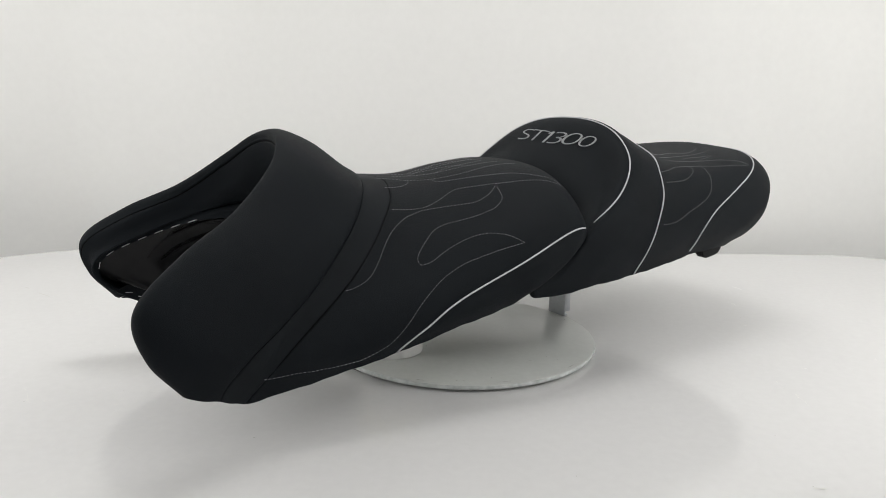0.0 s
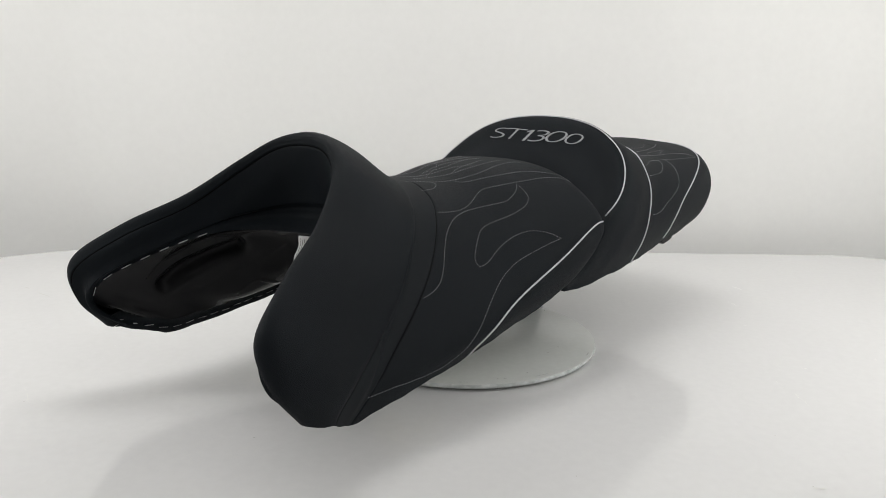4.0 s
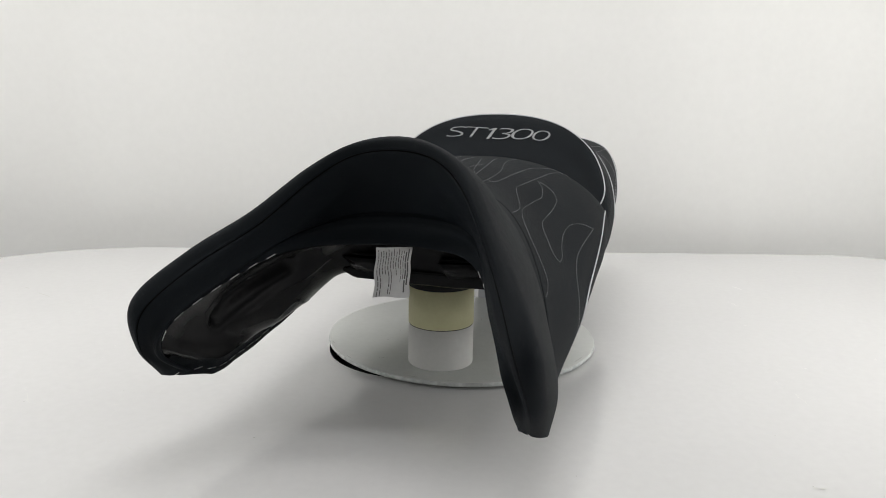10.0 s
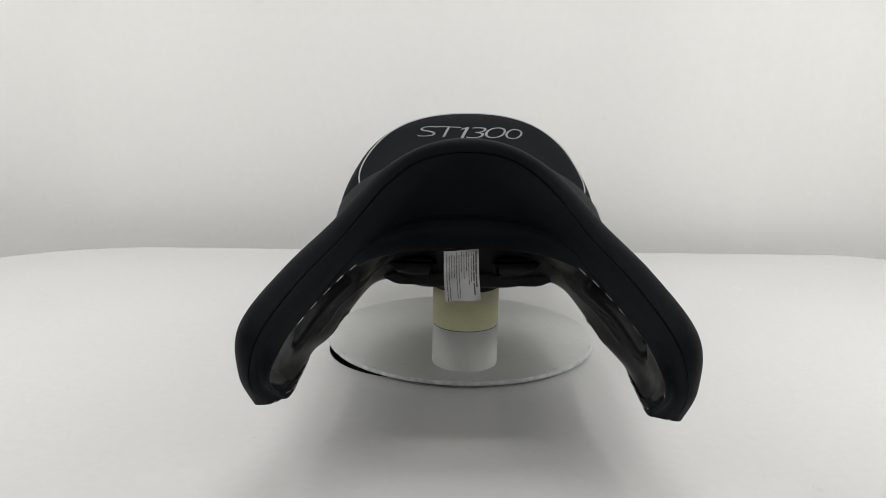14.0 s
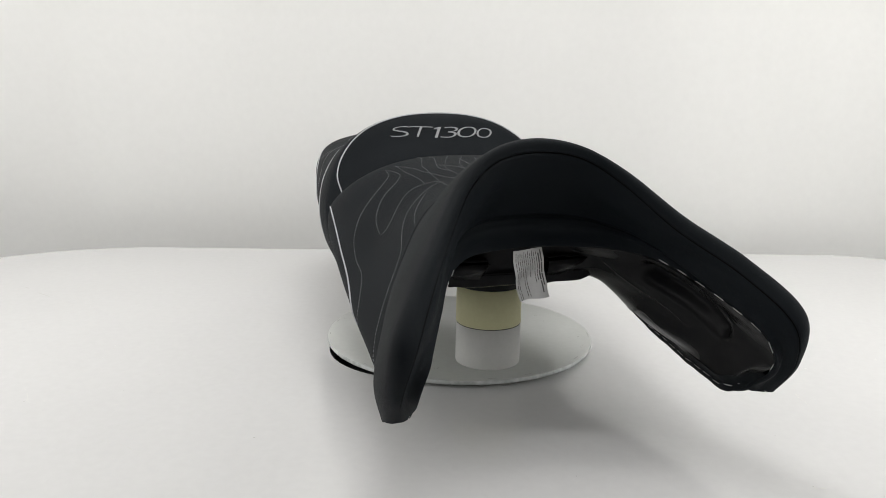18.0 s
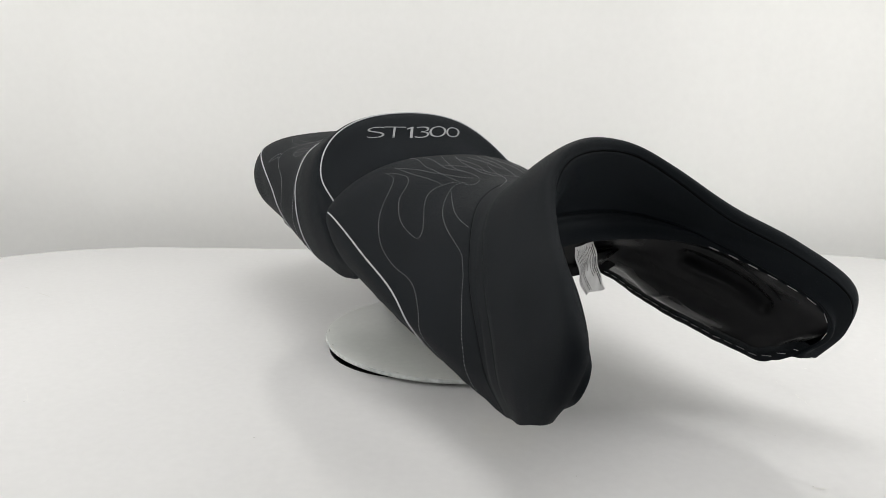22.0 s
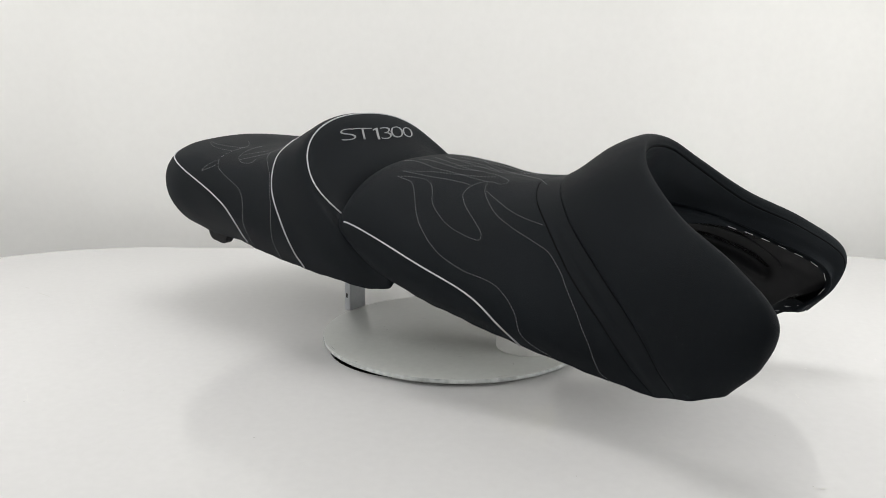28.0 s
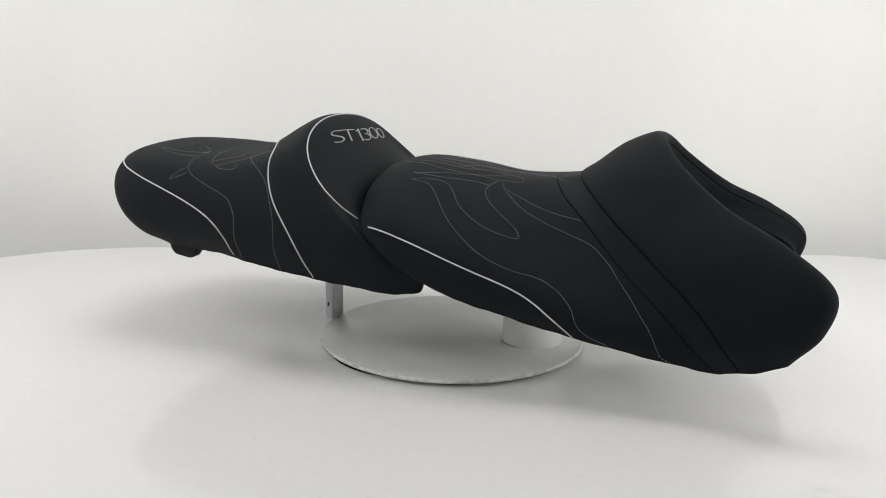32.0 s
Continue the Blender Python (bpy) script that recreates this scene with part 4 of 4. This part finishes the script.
    rear = [bm.verts.new((x, -.165, z - .002)) for x, z in outline]
    bm.faces.new(front)
    bm.faces.new(rear[::-1])
    for i in range(len(front)):
        k = (i + 1) % len(front)
        bm.faces.new((front[i], rear[i], rear[k], front[k]))
    bmesh.ops.recalc_face_normals(bm, faces=bm.faces[:])
    bmesh.ops.bevel(bm, geom=bm.edges[:], offset=.002, segments=2, affect="EDGES")
    part("flange", bm_mesh("flange", bm, PAN), pan, "moulded flange across the pan")
    build_tag(t)
    return t


def lettering(parent):
    """The number embroidered on the backrest panel, letter by letter in a wide slanting face."""
    places = (("S", 0.0, 0.180), ("T", 0.165, 0.365), ("1", 0.378, 0.436), ("3", 0.455, 0.600), ("0", 0.600, 0.785), ("0", 0.790, 0.960))
    slant = 0.052
    for letter, left, right in places:
        data = bpy.data.curves.new("letter", "FONT")
        data.body, data.size, data.resolution_u, data.offset = letter, 1.0, 8, -0.024
        ob = bpy.data.objects.new("letter", data)
        me = bpy.data.meshes.new_from_object(ob)
        bpy.data.objects.remove(ob)
        bm = bmesh.new()
        if letter == "1":
            face = bm.faces.new([bm.verts.new((x * 0.3, y, 0)) for x, y in ((.68, 0), (1, 0), (1, 1), (.74, 1), (.25, .86), (.25, .76), (.68, .86))])
            face.normal_update()
        else:
            bm.from_mesh(me)
        bpy.data.meshes.remove(me)
        bmesh.ops.triangulate(bm, faces=bm.faces[:], ngon_method="EAR_CLIP")
        for _ in range(2):
            bmesh.ops.subdivide_edges(bm, edges=[e for e in bm.edges if e.calc_length() > 0.10], cuts=1)
            bmesh.ops.triangulate(bm, faces=bm.faces[:])
        xs, ys = [v.co.x for v in bm.verts], [v.co.y for v in bm.verts]
        x0, x1, y0, y1 = min(xs), max(xs), min(ys), max(ys)
        raised = {v for v in bmesh.ops.extrude_face_region(bm, geom=bm.faces[:])["geom"] if isinstance(v, bmesh.types.BMVert)}
        for v in bm.verts:
            up = (v.co.y - y0) / (y1 - y0)
            f = left + (right - left) * (v.co.x - x0) / (x1 - x0) + slant * up
            across = LETTER_LEFT[1] + f * (LETTER_RIGHT[1] - LETTER_LEFT[1])
            foot = LETTER_LEFT[0] + f * (LETTER_RIGHT[0] - LETTER_LEFT[0]) - LETTER_SAG * math.sin(f * math.pi)
            p = PASSENGER.lifted(foot + LETTER_TALL * up, across, 0.0007 if v in raised else -0.0006)
            v.co = Vector(p.tolist())
        bmesh.ops.recalc_face_normals(bm, faces=bm.faces[:])
        part("letter", bm_mesh("letter", bm, EMBROIDERY), parent, "grey embroidered " + ("letter " if letter in "ST" else "digit ") + letter)


def build_passenger_seat():
    t = turning(thing("passenger_seat", "black fabric passenger seat with low backrest hump", "motorcycle seat", "two-piece seat"), SEAT)
    panel = part("backrest_panel", PASSENGER.mesh("backrest_panel", FABRIC, 0, 3, 50, 130), t, "black panel with grey embroidered number")
    pucker = lambda g, h: 0.0004 * np.sin(g * 4.3 + 3.0 * h) * np.sin(h * 8.0 + 2 * g)
    cushion = part("cushion", PASSENGER.mesh("cushion", FABRIC, 3, 11, 110, 130, pucker), t, "black cushion cover with pale flame stitching")
    pan = part("seat_pan", UNDER_REAR.mesh("seat_pan", PAN, 0, 5, 40, 60), t, "black plastic pan under the seat")
    lettering(panel)
    for points in PASSENGER_STITCHES:
        stitch_line("stitch_line", PASSENGER, points, cushion)
    for points in PASSENGER_PIPING:
        cord("piping", PASSENGER, points, cushion, 0.0010, PIPING, 0.0004, "silver-grey piping")
    for side in (-1, 1):
        part("hem", hem_mesh(PASSENGER, side, 1, 9), t, "fabric hem turned under the edge")
        x = 0.122 * side
        sunk = 0.002 if side > 0 else -0.005
        bm = bmesh.new()
        outline = [(.338, .130), (.338, .110), (.344, .100), (.352, .096), (.378, .100), (.384, .107), (.390, .130)]
        a = [bm.verts.new((x - .007, v, w - sunk)) for v, w in outline]
        b = [bm.verts.new((x + .007, v, w - sunk)) for v, w in outline]
        bm.faces.new(a)
        bm.faces.new(b[::-1])
        for i in range(len(a)):
            k = (i + 1) % len(a)
            bm.faces.new((a[i], b[i], b[k], a[k]))
        bmesh.ops.recalc_face_normals(bm, faces=bm.faces[:])
        bmesh.ops.bevel(bm, geom=bm.edges[:], offset=.0018, segments=2, affect="EDGES")
        hook = part("latch_hook", bm_mesh("latch_hook", bm, PAN), t, "black plastic latch hook")
        # The hook stays solid; a dark block through it gives the opening's shade.
        part("recess", box("recess", x - .0078, x + .0078, .356, .378, .116 - sunk, .124 - sunk, HOLE, .002), hook, "dark block drawn for the shade in the hook's opening")
    return t


rider_seat = build_rider_seat()
passenger_seat = build_passenger_seat()


def build_marks():
    """Small scuffs, crumbs and scratches on the white table."""
    verts, faces = [], []
    rnd = random.Random(11)

    def blot(x, y, a, b, turn):
        base = len(verts)
        n = 9
        for k in range(n):
            q = 2 * math.pi * k / n
            r = rnd.uniform(0.6, 1.1)
            u, v = a * r * math.cos(q), b * r * math.sin(q)
            verts.append((x + u * math.cos(turn) - v * math.sin(turn), y + u * math.sin(turn) + v * math.cos(turn), 0.0003 + 0.00001 * len(faces)))
        faces.append(tuple(range(base, base + n)))

    for x, y, a in ((-.375, .458, .0030), (-.188, -.307, .0014), (-.464, -.230, .0012), (-.374, -.101, .0010), (-.345, -.144, .0009), (.471, .1245, .0012),
                    (.400, -.252, .0012), (.339, -.387, .0014), (.783, .493, .0018), (-.523, .163, .0018), (.414, -.159, .0008)):
        blot(x, y, a, a * .7, rnd.uniform(0, 3))
    blot(-.663, .193, .028, .0012, -0.62)
    blot(-.715, .235, .010, .0012, -0.5)
    for k in range(26):
        blot(rnd.uniform(-.6, .6), rnd.uniform(-.4, .5), rnd.uniform(.0004, .0010), rnd.uniform(.0003, .0008), rnd.uniform(0, 3))
    ob = new("table_marks", from_data("table_marks", verts, faces, DIRT, False))
    tagged(ob, "scattered grey scuffs and crumbs on the white table", "scuffs", kind="stuff")
    verts.clear()
    faces.clear()
    for x, y, a, b, turn in ((-0.322, -0.324, 0.0210, 0.0009, -0.47), (-0.471, -0.212, 0.0195, 0.0008, -0.98), (-0.440, -0.226, 0.0040, 0.0015, 0.30),
                               (-0.364, -0.233, 0.0060, 0.0008, 0.00), (0.488, 0.205, 0.0118, 0.0012, -1.37), (0.537, 0.298, 0.0145, 0.0012, -1.13),
                               (0.470, -0.094, 0.0050, 0.0012, 0.20), (0.414, -0.145, 0.0071, 0.0010, -1.42), (0.419, -0.192, 0.0247, 0.0008, -1.56),
                               (0.455, -0.233, 0.0035, 0.0011, -0.40), (0.332, -0.257, 0.0050, 0.0009, -0.80), (0.240, -0.222, 0.0040, 0.0014, 0.00),
                               (0.341, -0.390, 0.0060, 0.0020, -0.10), (0.582, -0.057, 0.0025, 0.0020, 1.00)):
        for k in range(5):
            f = rnd.uniform(-1, 1)
            blot(x + f * a * math.cos(turn) + rnd.gauss(0, .0008), y + f * a * math.sin(turn) + rnd.gauss(0, .0008), a * rnd.uniform(.15, .45), b * rnd.uniform(.4, .8), turn + rnd.gauss(0, .2))
    for k in range(40):
        blot(rnd.uniform(-.8, .85), rnd.uniform(-.5, .5), rnd.uniform(.0006, .0030), rnd.uniform(.0003, .0009), rnd.uniform(0, 3))
    ob = new("table_scratches", from_data("table_scratches", verts, faces, FAINT, False))
    tagged(ob, "faint pale grey scratches on the white table", "scratches", kind="stuff")


build_marks()


# ---- what moves ----
def motions():
    times = [float(k) for k in range(33)]
    for ob, seated in TURNING:
        walk(ob, [(t, pose(AXIS_X, 0, 0, 0, 0, turn_at(t)) @ seated) for t in times])


motions()
